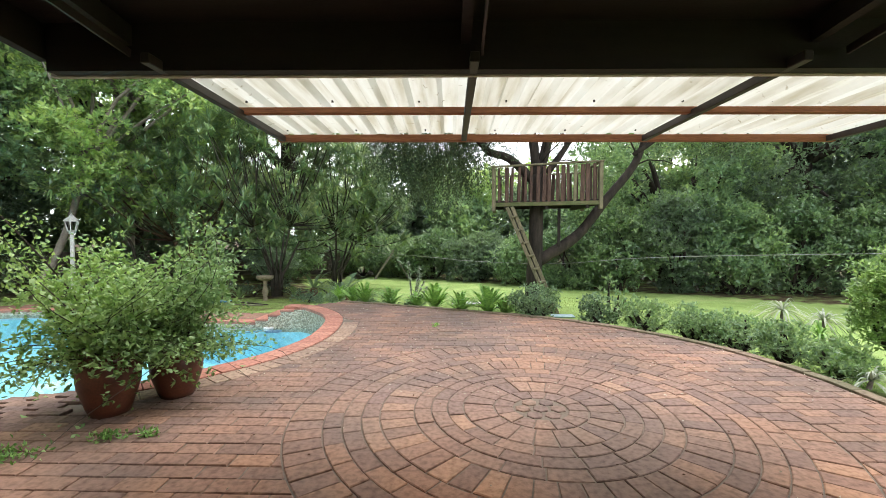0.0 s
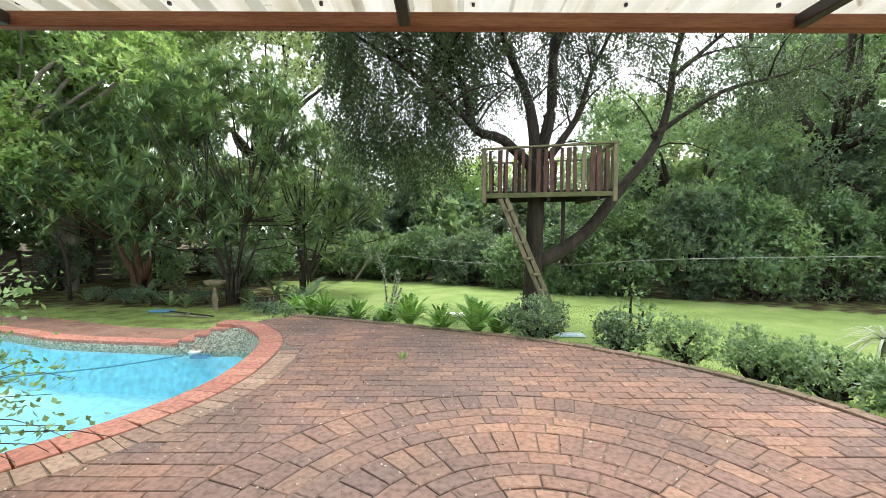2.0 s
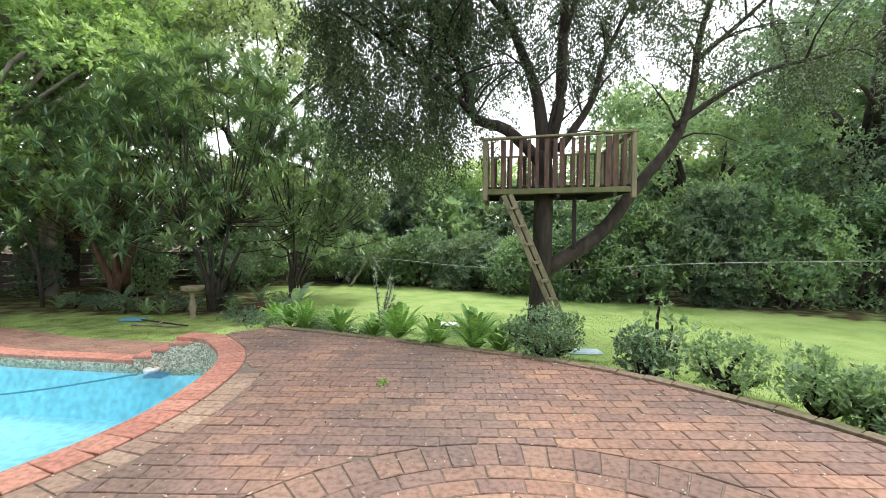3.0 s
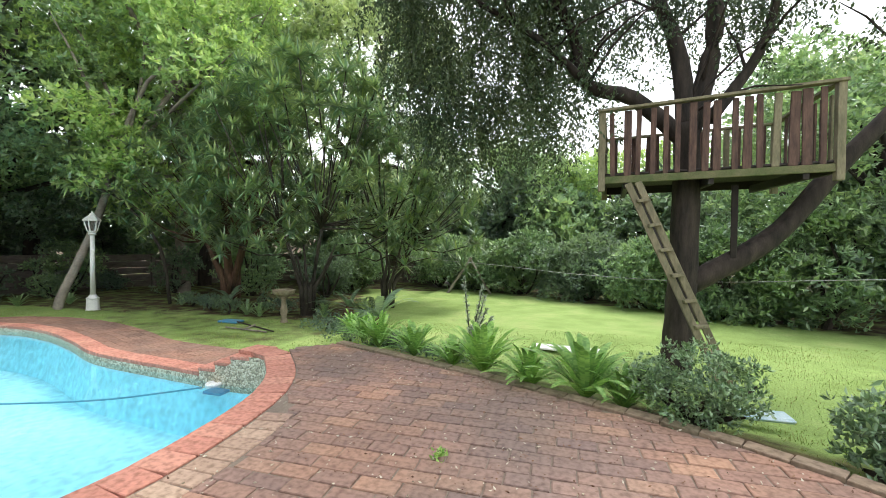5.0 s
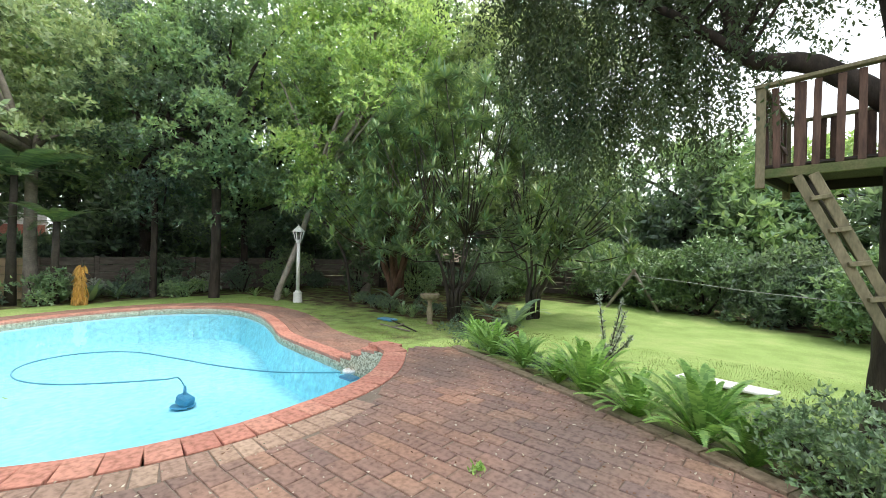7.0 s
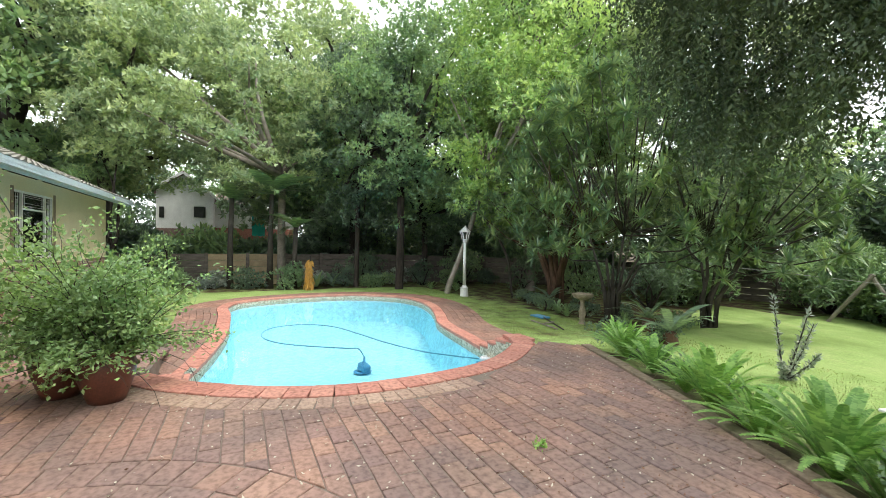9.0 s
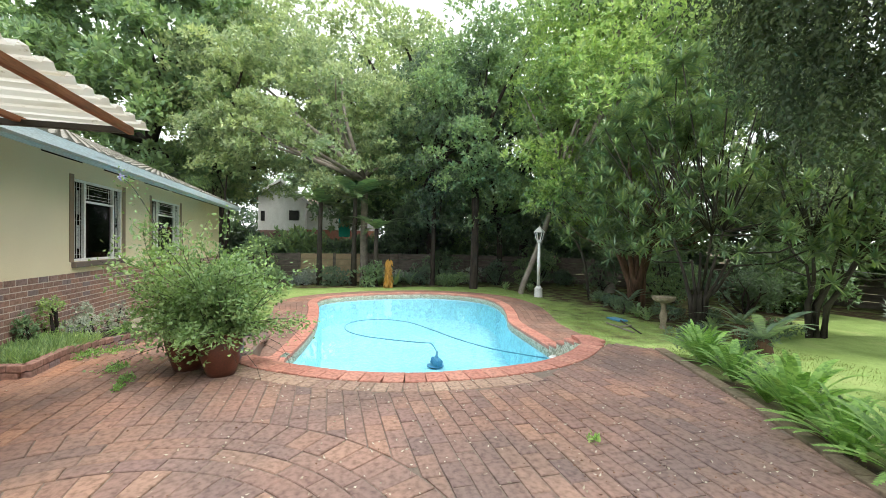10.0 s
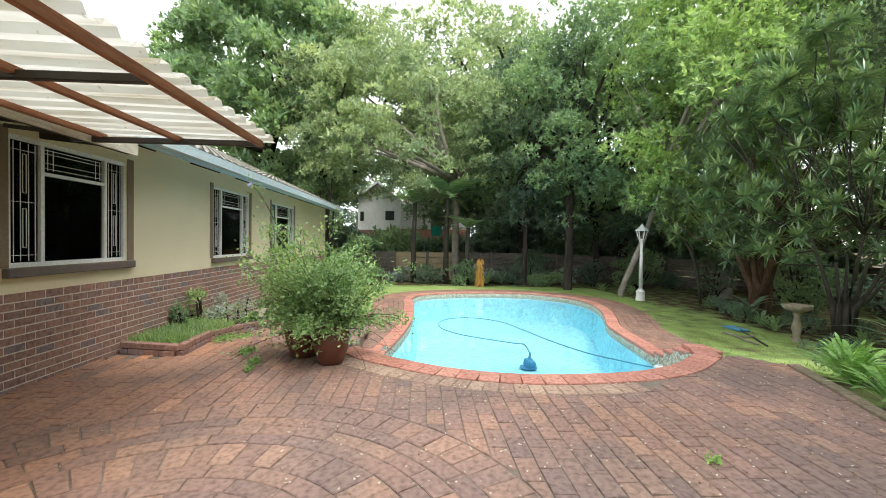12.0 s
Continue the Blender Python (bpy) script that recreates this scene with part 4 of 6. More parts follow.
# ---- potted shrubs ----
def pot(name, at, r, h, seed, label, sgn=1):
    rng = np.random.default_rng(seed)
    top = empty(name, at, label, "potted plant", "potted shrubs by the pool")
    part("pot", lathe(bmesh.new(), [(r * 0.62, 0), (r * 0.72, h * 0.12), (r * 0.95, h * 0.45), (r, h * 0.68), (r * 0.93, h * 0.84), (r * 0.8, h * 0.92), (r * 0.88, h * 0.97), (r * 0.9, h), (r * 0.8, h), (r * 0.76, h * 0.9)], 28), M_TERRACOTTA, top, "dark brown glazed clay pot", smooth=True)
    part("soil", lathe(bmesh.new(), [(r * 0.74, h * 0.86), (r * 0.74, h * 0.9)], 20), M_SOIL, top)
    bm = bmesh.new()
    P, D = [], []
    for k in range(72):
        a = rng.uniform(0, 2 * math.pi)
        el = rng.uniform(0.15, 1.4)
        ln = rng.uniform(0.7, 1.25)
        if k % 7 == 0:
            el, ln = rng.uniform(0.7, 1.3), rng.uniform(1.5, 2.0)
        d = Vector((math.cos(a) * math.cos(el), math.sin(a) * math.cos(el), math.sin(el)))
        pts = []
        for j in range(7):
            t = j / 6
            pts.append(Vector((0, 0, h * 0.9)) + d * ln * t + Vector((0.11 * math.sin(5 * t + k), 0.11 * math.cos(4.4 * t + 2 * k), -(0.5 if el < 0.7 else 0.22) * ln * t * t)))
        tube(bm, pts, [0.006 - 0.0007 * j for j in range(7)], 4)
        for j in range(1, 7):
            for q in range(21):
                s = rng.uniform(0, 1)
                p = pts[j - 1].lerp(pts[j], s)
                sub = rng.normal(size=3) * 0.065
                P.append(np.array(p) + sub)
                D.append(rng.normal(size=3) + np.array([d.x, d.y, 0.1]) * 0.6)
    part("stem", bm, M_STEMBARK, top)
    P, D = np.array(P), np.array(D)
    keep = (P[:, 2] > 0.42) | ((P[:, 2] > 0.03) & (P[:, 0] + P[:, 1] < -0.15) & (rng.random(len(P)) < 0.6))
    P, D = P[keep], D[keep]
    # the denser heart of the bush
    P2, D2 = clump_leaves([(rng.uniform(-0.4, 0.4), rng.uniform(-0.4, 0.4), h + rng.uniform(-0.05, 0.75), 0.22, 0.22, 0.2) for _ in range(10)] + [(sgn * 0.26, -0.04, 0.36, 0.17, 0.17, 0.26), (-0.2, 0.2, 0.4, 0.2, 0.2, 0.24), (0.16 * (1 - sgn), -0.24, 0.32, 0.16, 0.16, 0.26)], 260, rng)
    P, D = np.concatenate([P, P2]), np.concatenate([D, D2])
    foliage("leaves", P, D, 0.050 * rng.uniform(0.6, 1.4, len(P)), 0.031 * rng.uniform(0.7, 1.3, len(P)), L_POT, top, seed=seed)
    return top


pot("potted_shrub", (-1.29, 5.0, 0.0), 0.25, 0.58, 11, "straggly green shrub in a brown glazed pot beside the pool")
pot("potted_shrub", (-0.96, 5.44, 0.0), 0.24, 0.50, 12, "smaller straggly green shrub in a round brown clay pot", -1)
rng = np.random.default_rng(77)
tendril = empty("climbing_shoot", (-1.22, 5.02, 0.5), "tall thin shoot of the potted shrub with a lilac flower head", "plant")
pts = smooth_path([(0, 0, 0), (-0.25, -0.25, 0.7), (-0.5, -0.55, 1.3), (-0.66, -0.83, 1.72), (-0.72, -1.0, 1.86)], 5)
part("stem", tube(bmesh.new(), pts, [0.006] * len(pts), 5), M_BARK, tendril)
P = np.array([pts[-1]]) + rng.normal(size=(40, 3)) * 0.012
foliage("flower", P, rng.normal(size=(40, 3)), 0.04, 0.03, M_FLOWER, tendril, "pale lilac flower", seed=1)
P = np.array([pts[int(q)] for q in rng.integers(3, len(pts) - 2, 130)]) + rng.normal(size=(130, 3)) * 0.07
foliage("leaves", P, rng.normal(size=(130, 3)), 0.045, 0.025, L_POT, tendril, seed=2)


# ---- treehouse ----
def treehouse():
    top = empty("treehouse", (4.1, 12.6, -0.45), "weathered timber treehouse with a slatted rail, round a tree trunk", "treehouse")
    o = Vector((4.1, 12.6, -0.45))
    A, B = Vector((2.93, 12.25, 2.44)), Vector((5.66, 12.12, 2.50))
    C, D = Vector((3.15, 14.2, 2.5)), Vector((5.8, 14.1, 2.55))

    def bar(name, p, q, w, h, mat, bev=0.006, label=""):
        bm = bmesh.new()
        beam(bm, Vector(p) - o, Vector(q) - o, w, h, bev)
        return part(name, bm, mat, top, label)

    up = Vector((0, 0, 1))
    bar("edge_beam", A, B, 0.05, 0.10, M_MOSSY, label="mossy edge board")
    bar("edge_beam", C, D, 0.05, 0.13, M_DARKWOOD)
    bar("edge_beam", A + up * 0.0, C, 0.05, 0.12, M_DARKWOOD)
    bar("edge_beam", B, D, 0.05, 0.12, M_DARKWOOD)
    for k in range(13):
        t = (k + 0.5) / 13
        p, q = A.lerp(C, t), B.lerp(D, t)
        bar("deck_board", p + up * 0.08, q + up * 0.08, 0.13, 0.03, M_DARKWOOD)
    for t in (0.12, 0.5, 0.88):
        p, q = A.lerp(B, t), C.lerp(D, t)
        bar("joist", p - up * 0.07, q - up * 0.07, 0.07, 0.12, M_DARKWOOD)
    RH = 0.96
    for p, hh in ((A, 1.0), (B, 1.08), (C, 1.0), (D, 1.0)):
        bar("corner_post", p - up * 0.16, p + up * hh, 0.09, 0.09, M_WEATHERED, label="greenish corner post")
    tops = {"A": A + up * 0.98, "B": B + up * 1.06, "C": C + up * 0.95, "D": D + up * 1.0}
    bar("hand_rail", tops["A"] - Vector((0.06, 0.02, 0)), tops["B"] + Vector((0.06, -0.02, 0)), 0.11, 0.04, M_WEATHERED, label="grey green top rail")
    bar("hand_rail", tops["A"], tops["C"], 0.09, 0.04, M_WEATHERED)
    bar("hand_rail", tops["B"], tops["D"], 0.09, 0.04, M_WEATHERED)
    bar("hand_rail", tops["C"], tops["D"], 0.09, 0.04, M_WEATHERED)
    r = random.Random(4)
    for (p, q, cnt) in ((A, B, 17), (A, C, 9), (B, D, 9), (C, D, 15)):
        for k in range(1, cnt):
            t = k / cnt + r.uniform(-0.008, 0.008)
            w = r.uniform(0.06, 0.11)
            s = p.lerp(q, t)
            h = r.uniform(0.94, 0.96) + 0.06 * t
            turn = math.degrees(math.atan2(q.y - p.y, q.x - p.x))
            bm = box(bmesh.new(), (-w / 2, -0.014, 0.05), (w / 2, 0.014, h), pose(*(s - o), r.uniform(-1, 1), r.uniform(-1.5, 1.5), turn), 0.005)
            part("slat", bm, M_REDSLAT if r.random() < 0.88 else M_WEATHERED, top)
    bar("mid_rail", A + up * 0.55 + Vector((0.1, 0.5, 0)), C + up * 0.5, 0.03, 0.08, M_REDSLAT)
    # ladder
    lt, lf = Vector((3.25, 12.02, 2.36)), Vector((4.45, 11.97, -0.42))
    side = Vector((0.13, 0.03, 0.02))
    for s in (0, 1):
        bar("ladder_rail", lf + side * s, lt + side * s, 0.045, 0.09, M_WEATHERED, label="greenish ladder rail")
    for k in range(8):
        t = (k + 0.6) / 8.4
        p = lf.lerp(lt, t)
        bar("rung", p - side * 0.08 + Vector((0, -0.03, 0.02)), p + side * 1.12 + Vector((0, -0.03, 0.02)), 0.10, 0.045, M_WEATHERED)
    bar("prop", (4.75, 12.7, 1.35), (4.72, 12.6, 2.38), 0.08, 0.08, M_DARKWOOD)
    bar("prop", (3.35, 12.4, 2.36), (3.95, 12.6, 1.2), 0.08, 0.08, M_DARKWOOD)
    return top


treehouse()


def big_tree():
    """The old tree that bears the treehouse: forked trunk, a long limb to one side, hanging twigs of small leaves."""
    base = Vector((4.1, 12.75, -0.5))
    top = empty("treehouse_tree", base, "old dark tree with small drooping leaves, bearing a treehouse", "tree")
    rng = np.random.default_rng(5)
    r = random.Random(5)
    bm = bmesh.new()

    def limb(pts, rad, seg=10):
        pts = smooth_path([Vector(p) - base for p in pts], 4)
        k = len(pts) - 1
        tube(bm, pts, [rad[0] + (rad[1] - rad[0]) * (i / k) for i in range(k + 1)], seg, 0.06, r)
        return [p for p in pts]

    limb([(4.02, 12.75, -0.6), (4.08, 12.75, 0.2), (4.12, 12.75, 1.2), (4.15, 12.75, 2.4), (4.15, 12.8, 3.3)], (0.22, 0.17), 14)
    ends = []
    ends += limb([(4.2, 12.8, 0.95), (4.75, 12.8, 1.28), (5.4, 12.9, 1.75), (6.15, 13.0, 2.7), (6.9, 13.1, 3.6), (7.3, 13.2, 4.6), (7.5, 13.3, 5.8), (7.9, 13.4, 7.0)], (0.17, 0.05))
    ends += limb([(4.15, 12.8, 3.2), (4.05, 12.8, 4.2), (3.85, 12.9, 5.0), (3.3, 13.0, 6.4), (3.0, 13, 7.6)], (0.15, 0.05))
    ends += limb([(4.18, 12.8, 3.2), (4.45, 12.8, 4.3), (4.5, 12.8, 5.3), (4.55, 12.8, 6.6), (4.7, 12.8, 8.2)], (0.15, 0.06))
    ends += limb([(4.1, 12.8, 3.1), (3.4, 12.7, 3.72), (2.75, 12.6, 3.95), (2.5, 12.6, 4.8), (2.0, 12.5, 5.7), (1.2, 12.3, 6.6)], (0.13, 0.04))
    ends += limb([(2.75, 12.6, 3.95), (2.0, 12.3, 4.6), (1.0, 12.0, 5.2), (0.2, 11.6, 5.6)], (0.07, 0.02), 7)
    ends += limb([(4.5, 13.0, 3.4), (5.2, 13.2, 4.4), (5.5, 13.2, 5.4), (6.2, 13.3, 6.8)], (0.10, 0.03), 8)
    ends += limb([(6.9, 13.1, 3.9), (8.4, 13.0, 4.9), (9.8, 13.0, 5.3), (11.2, 13.2, 5.8)], (0.07, 0.015), 7)
    ends += limb([(7.5, 13.3, 5.4), (8.6, 13, 6.4), (9.4, 12.6, 7.4)], (0.06, 0.015), 7)
    ends += limb([(3.3, 13.0, 6.2), (2.2, 12, 6.9), (1.0, 10.8, 7.3), (0.0, 9.8, 7.3)], (0.06, 0.015), 7)
    ends += limb([(4.5, 12.8, 5.6), (4.9, 11.6, 7.0), (5.2, 10.4, 7.6)], (0.07, 0.02), 7)
    for _ in range(90):
        a = r.choice(ends)
        if a.z < 3.8:
            continue
        d = Vector((r.uniform(-1, 1), r.uniform(-1, 0.8), r.uniform(-0.1, 0.9)))
        pts = [a, a + d * 0.5 + Vector((0, 0, 0.1)), a + d * 1.1, a + d * 1.7 + Vector((0, 0, -0.25))]
        tube(bm, pts, [0.028, 0.02, 0.014, 0.006], 5)
    part("trunk", bm, M_BARK, top, "dark rough forked trunk", smooth=True)
    P, D = [], []

    def hang(x, y, z, ln, n):
        """A drooping twig."""
        q = np.array([x, y, z])
        dr = rng.normal(size=3) * 0.25
        for k in range(int(n * 1.6)):
            t = k / (n * 1.6)
            P.append(q + np.array([dr[0] * t, dr[1] * t, -ln * t]) + rng.normal(size=3) * 0.045 - np.array(base))
            D.append(np.array([rng.normal() * 0.7, rng.normal() * 0.7, -0.8]))

    def mass(groups, each, lo, hi, spread, n, reach):
        """Groups of twigs that hang together, with gaps between the groups."""
        for _ in range(groups):
            c = rng.uniform(lo, hi)
            for _ in range(each):
                q = c + rng.normal(size=3) * np.array([spread, spread, spread * 0.8])
                hang(q[0], q[1], q[2], rng.uniform(*reach), n)

    mass(96, 10, (-0.3, 11.6, 4.2), (2.7, 13.5, 7.6), 0.24, 34, (0.5, 1.6))
    mass(20, 9, (0.3, 12.0, 3.5), (2.2, 13.5, 4.6), 0.2, 30, (0.6, 1.6))
    mass(76, 10, (-1.8, 9.3, 6.5), (3.4, 12.4, 8.8), 0.28, 30, (0.4, 1.3))
    mass(80, 9, (2.2, 11.2, 7.0), (9.0, 14.4, 9.4), 0.28, 26, (0.3, 1.1))
    mass(70, 8, (2.4, 12.4, 5.0), (7.6, 14.4, 7.2), 0.24, 24, (0.3, 0.9))
    mass(24, 8, (7.2, 12.0, 4.5), (11.5, 14.2, 6.2), 0.26, 22, (0.3, 0.9))
    for _ in range(560):
        a = ends[int(rng.integers(len(ends)))] + base
        if a.z < 4.2:
            continue
        hang(a.x + rng.normal() * 0.5, a.y + rng.normal() * 0.5, a.z + rng.uniform(0, 0.8), rng.uniform(0.3, 1.0), 24)
    P, D = np.array(P), np.array(D)
    foliage("crown", P, D, 0.074 * rng.uniform(0.6, 1.4, len(P)), 0.036, L_OLIVE, top, "small dark drooping leaves", seed=9)


big_tree()


# ---- dracaena trees: bare forked stems with spiky rosettes ----
def rosette_tree(base, centre, radii, heads, label, seed, trunk_r=0.11, nst=9, trunk_mat=None, height=1.5):
    base = Vector(base)
    top = empty("dragon_tree", base, label, "tree", "dragon trees")
    rng = np.random.default_rng(seed)
    tips = []
    for _ in range(heads):
        u = rng.normal(size=3)
        u /= np.linalg.norm(u)
        if u[2] < -0.62:
            u[2] *= -0.8
        rr = rng.uniform(0.86, 1.05)
        if rng.random() < 0.15:
            rr *= rng.uniform(0.6, 0.9)
        tips.append((centre[0] + u[0] * radii[0] * rr - base.x, centre[1] + u[1] * radii[1] * rr - base.y, centre[2] + u[2] * radii[2] * rr - base.z, rng.uniform(0.8, 1.2)))
    bm = bmesh.new()
    forks = []
    for k in range(nst):
        a = 2 * math.pi * k / nst + rng.uniform(-0.3, 0.3)
        f = Vector(((centre[0] - base.x) * 0.45 + math.cos(a) * radii[0] * 0.22, (centre[1] - base.y) * 0.45 + math.sin(a) * radii[1] * 0.22, height + rng.uniform(0.0, 1.0)))
        forks.append(f)
        s = Vector((0.12 * math.cos(a), 0.12 * math.sin(a), 0))
        tube(bm, [s + Vector((0, 0, -0.1)), s * 1.6 + Vector((0, 0, height * 0.5)), f * 0.55 + Vector((0, 0, 0.1)), f], [trunk_r * 0.7, trunk_r * 0.48, trunk_r * 0.34, trunk_r * 0.24], 8)
    for t in tips[:44]:
        f = min(forks, key=lambda v: (v - Vector(t[:3])).length + rng.uniform(0, 0.5))
        p = Vector(t[:3])
        m = f.lerp(p, 0.5) + Vector((rng.uniform(-0.15, 0.15), rng.uniform(-0.15, 0.15), -0.2))
        tube(bm, [f, m, p], [trunk_r * 0.2, 0.02, 0.014], 5)
    part("trunk", bm, trunk_mat or M_STEMBARK, top, "dull grey forked stems", smooth=True)
    V, F = strap_blades(tips, 46, 0.41, 0.050, rng, None, 0.08)
    raw("crown", V, F, L_SPIKE, top, "spiky rosettes of strap leaves")
    return top


rosette_tree((-4.3, 15.9, -0.5), (-4.5, 16.3, 3.3), (3.6, 2.7, 3.4), 430, "spreading dragon tree with pale forked stems and spiky dark green rosettes", 31)
rosette_tree((-7.9, 17.0, -0.5), (-8.1, 16.9, 3.1), (3.2, 2.4, 2.9), 290, "dragon tree with a thick fibrous trunk and spiky rosettes", 32, 0.26, 6, M_REDBARK)
rosette_tree((-2.6, 17.5, -0.5), (-2.2, 17.9, 2.5), (2.3, 1.8, 2.8), 160, "lower dragon tree with yellowish green rosettes at the lawn edge", 33, 0.12, 6)
# one low arm reaching out beside the lamp
rng = np.random.default_rng(40)
arm = empty("dragon_tree", (-9.6, 16.3, -0.5), "leaning dragon tree stem with a few rosettes near the lamp", "tree", "dragon trees")
part("trunk", tube(bmesh.new(), smooth_path([(0, 0, 0), (0.2, -0.5, 1.8), (-0.2, -1.4, 3.2), (-0.6, -2.0, 3.5)], 4), [0.055 - 0.002 * k for k in range(13)], 8), M_STEMBARK, arm, smooth=True)
V, F = strap_blades([(-0.6, -2.0, 3.5, 1.2), (-0.2, -1.6, 3.4, 1.1), (-1.1, -2.1, 3.55, 1.2), (0.3, -1.2, 3.3, 1.0)], 40, 0.45, 0.05, rng, None, 0.3)
raw("crown", V, F, L_SPIKE, arm)


# ---- trees ----
def T(name, base, height, trunk_r, crown, radii, count, size, density, leaf, *rest, **k):
    far = max(1.0, math.hypot(base[0] - 3, base[1] - 6) / 17)
    crown = (crown[0], crown[1], crown[2] + 1.0)
    radii = (radii[0] * 1.08, radii[1] * 1.08, radii[2] * 1.38)
    count = int(count * 1.25)
    return tree(name, base, height * 1.1, trunk_r, crown, radii, count, size, density * 0.58 / far, leaf * 1.22 * far ** 0.5, *rest, **k)


T("garden_tree", (-11.3, 14.3, -0.5), 11, 0.12, (1.2, 2.4, 7.0), (3.6, 3.4, 4.2), 105, 0.7, 72, 0.16, L_BRIGHT, M_PALEBARK, "tall tree with a leaning pale trunk and fresh bright green leaves", 51, lean=(1.3, 3.6), fork=0.36)
T("garden_tree", (-13.6, 13.0, -0.5), 10, 0.19, (0, 0.4, 6.6), (3.0, 3.2, 3.8), 90, 0.75, 90, 0.14, L_MID, M_BARK, "dark trunked leafy tree behind the pool", 52, fork=0.5)
T("garden_tree", (-15.0, 11.4, -0.5), 10, 0.12, (0.2, 0.4, 6.2), (2.3, 2.2, 3.4), 66, 0.7, 85, 0.13, L_DARK, M_BARK, "slender dark tree behind the pool", 53, fork=0.5)
T("garden_tree", (-16.6, 8.3, -0.5), 11, 0.2, (1.0, -2.1, 6.8), (3.8, 4.6, 2.7), 130, 0.62, 110, 0.15, L_PALE, M_PALEBARK, "wide spreading tree with pale olive foliage over the boundary wall", 54, fork=0.42, flat=0.45, nlimb=14)
T("garden_tree", (-18.6, 1.2, -0.5), 12, 0.26, (0.6, 2.2, 7.8), (4.2, 3.6, 3.6), 110, 0.8, 105, 0.15, L_PALE, M_BARK, "broad olive green tree beyond the house", 55, fork=0.4, flat=0.5)
T("garden_tree", (-21, -2.5, -0.5), 14, 0.35, (0, 0.5, 9.5), (5.8, 5.4, 5.4), 190, 0.9, 90, 0.24, L_MID, M_BARK, "very large dark green tree behind the house roof", 56)
T("garden_tree", (-20, 12.5, -0.6), 11, 0.28, (0, 0, 7.0), (4.2, 4.0, 3.6), 84, 0.95, 46, 0.2, L_MID, M_BARK, "large green tree behind the boundary wall", 57)
T("garden_tree", (-19, 18, -0.6), 13, 0.28, (0.4, 0, 7.4), (4.6, 4.3, 4.4), 100, 0.95, 46, 0.2, L_MID, M_BARK, "large leafy tree behind the lamp post", 58)
T("garden_tree", (-14, 22, -0.6), 13, 0.3, (0, 0, 8.6), (5.0, 4.2, 5.0), 110, 0.95, 50, 0.19, L_BRIGHT, M_BARK, "tall bright green tree behind the dragon trees", 59)
T("garden_tree", (-7.5, 24.5, -0.7), 12, 0.3, (0, 0, 7.6), (4.8, 4.0, 4.6), 105, 0.95, 62, 0.18, L_PALE, M_BARK, "tall rounded tree with pale green foliage", 60)
T("garden_tree", (-16.5, 15.4, -0.6), 9, 0.16, (0, 0, 5.2), (3.0, 3.0, 3.6), 70, 0.8, 70, 0.15, L_DARK, M_BARK, "dense dark tree by the boundary wall", 61, fork=0.35)
T("garden_tree", (11.5, 20.5, -0.6), 6.5, 0.25, (0, 0, 3.4), (4.6, 3.2, 2.5), 110, 0.8, 75, 0.15, L_MID, M_BARK, "broad leafy green tree beyond the lawn", 62, fork=0.35)
T("garden_tree", (16.5, 19, -0.6), 12, 0.28, (0, 0, 7.0), (4.0, 3.6, 4.6), 110, 0.75, 80, 0.12, L_DARK, M_BARK, "tall grey green tree beyond the lawn", 63, fork=0.4)
T("garden_tree", (20.5, 15.5, -0.6), 11, 0.28, (0, 0, 6.0), (4.0, 3.6, 5.0), 95, 0.9, 60, 0.17, L_MID, M_BARK, "tall green tree at the end of the lawn", 64, fork=0.35)
T("garden_tree", (-22.5, 11.5, -0.6), 16, 0.3, (0, -2.0, 11.0), (4.5, 5.0, 3.6), 80, 1.0, 50, 0.2, L_PALE, M_BARK, "tall pale green tree beyond the boundary", 71)
T("garden_tree", (-12.0, 19.0, -0.6), 15, 0.25, (0, 0, 9.5), (4.0, 3.6, 4.0), 76, 0.85, 46, 0.19, L_BRIGHT, M_PALEBARK, "tall fresh green tree over the dragon trees", 72)
T("garden_tree", (15, 28, -0.8), 9, 0.3, (0, 0, 4.8), (5.0, 3.6, 3.2), 80, 1.0, 50, 0.2, L_PALE, M_BARK, "far pale green tree over the hedge", 65)
T("garden_tree", (-0.5, 30, -0.8), 9, 0.3, (0, 0, 3.4), (4.6, 3.0, 2.6), 70, 0.9, 50, 0.2, L_MID, M_BARK, "far low green tree behind the hedge", 66)
T("garden_tree", (6.5, 30, -0.8), 9, 0.3, (0, 0, 3.2), (4.6, 3.0, 2.6), 70, 0.9, 50, 0.2, L_BRIGHT, M_BARK, "far bright green tree behind the hedge", 67)
T("garden_tree", (24, 24, -0.8), 14, 0.35, (0, 0, 8), (6, 5, 5), 90, 1.2, 40, 0.25, L_MID, M_BARK, "large tree far beyond the lawn", 68)
T("garden_tree", (-27, 11.0, -0.8), 14, 0.35, (0, -2.0, 8.5), (5, 4.5, 4.5), 90, 1.2, 40, 0.25, L_DARK, M_BARK, "large tree near the neighbouring house", 69)


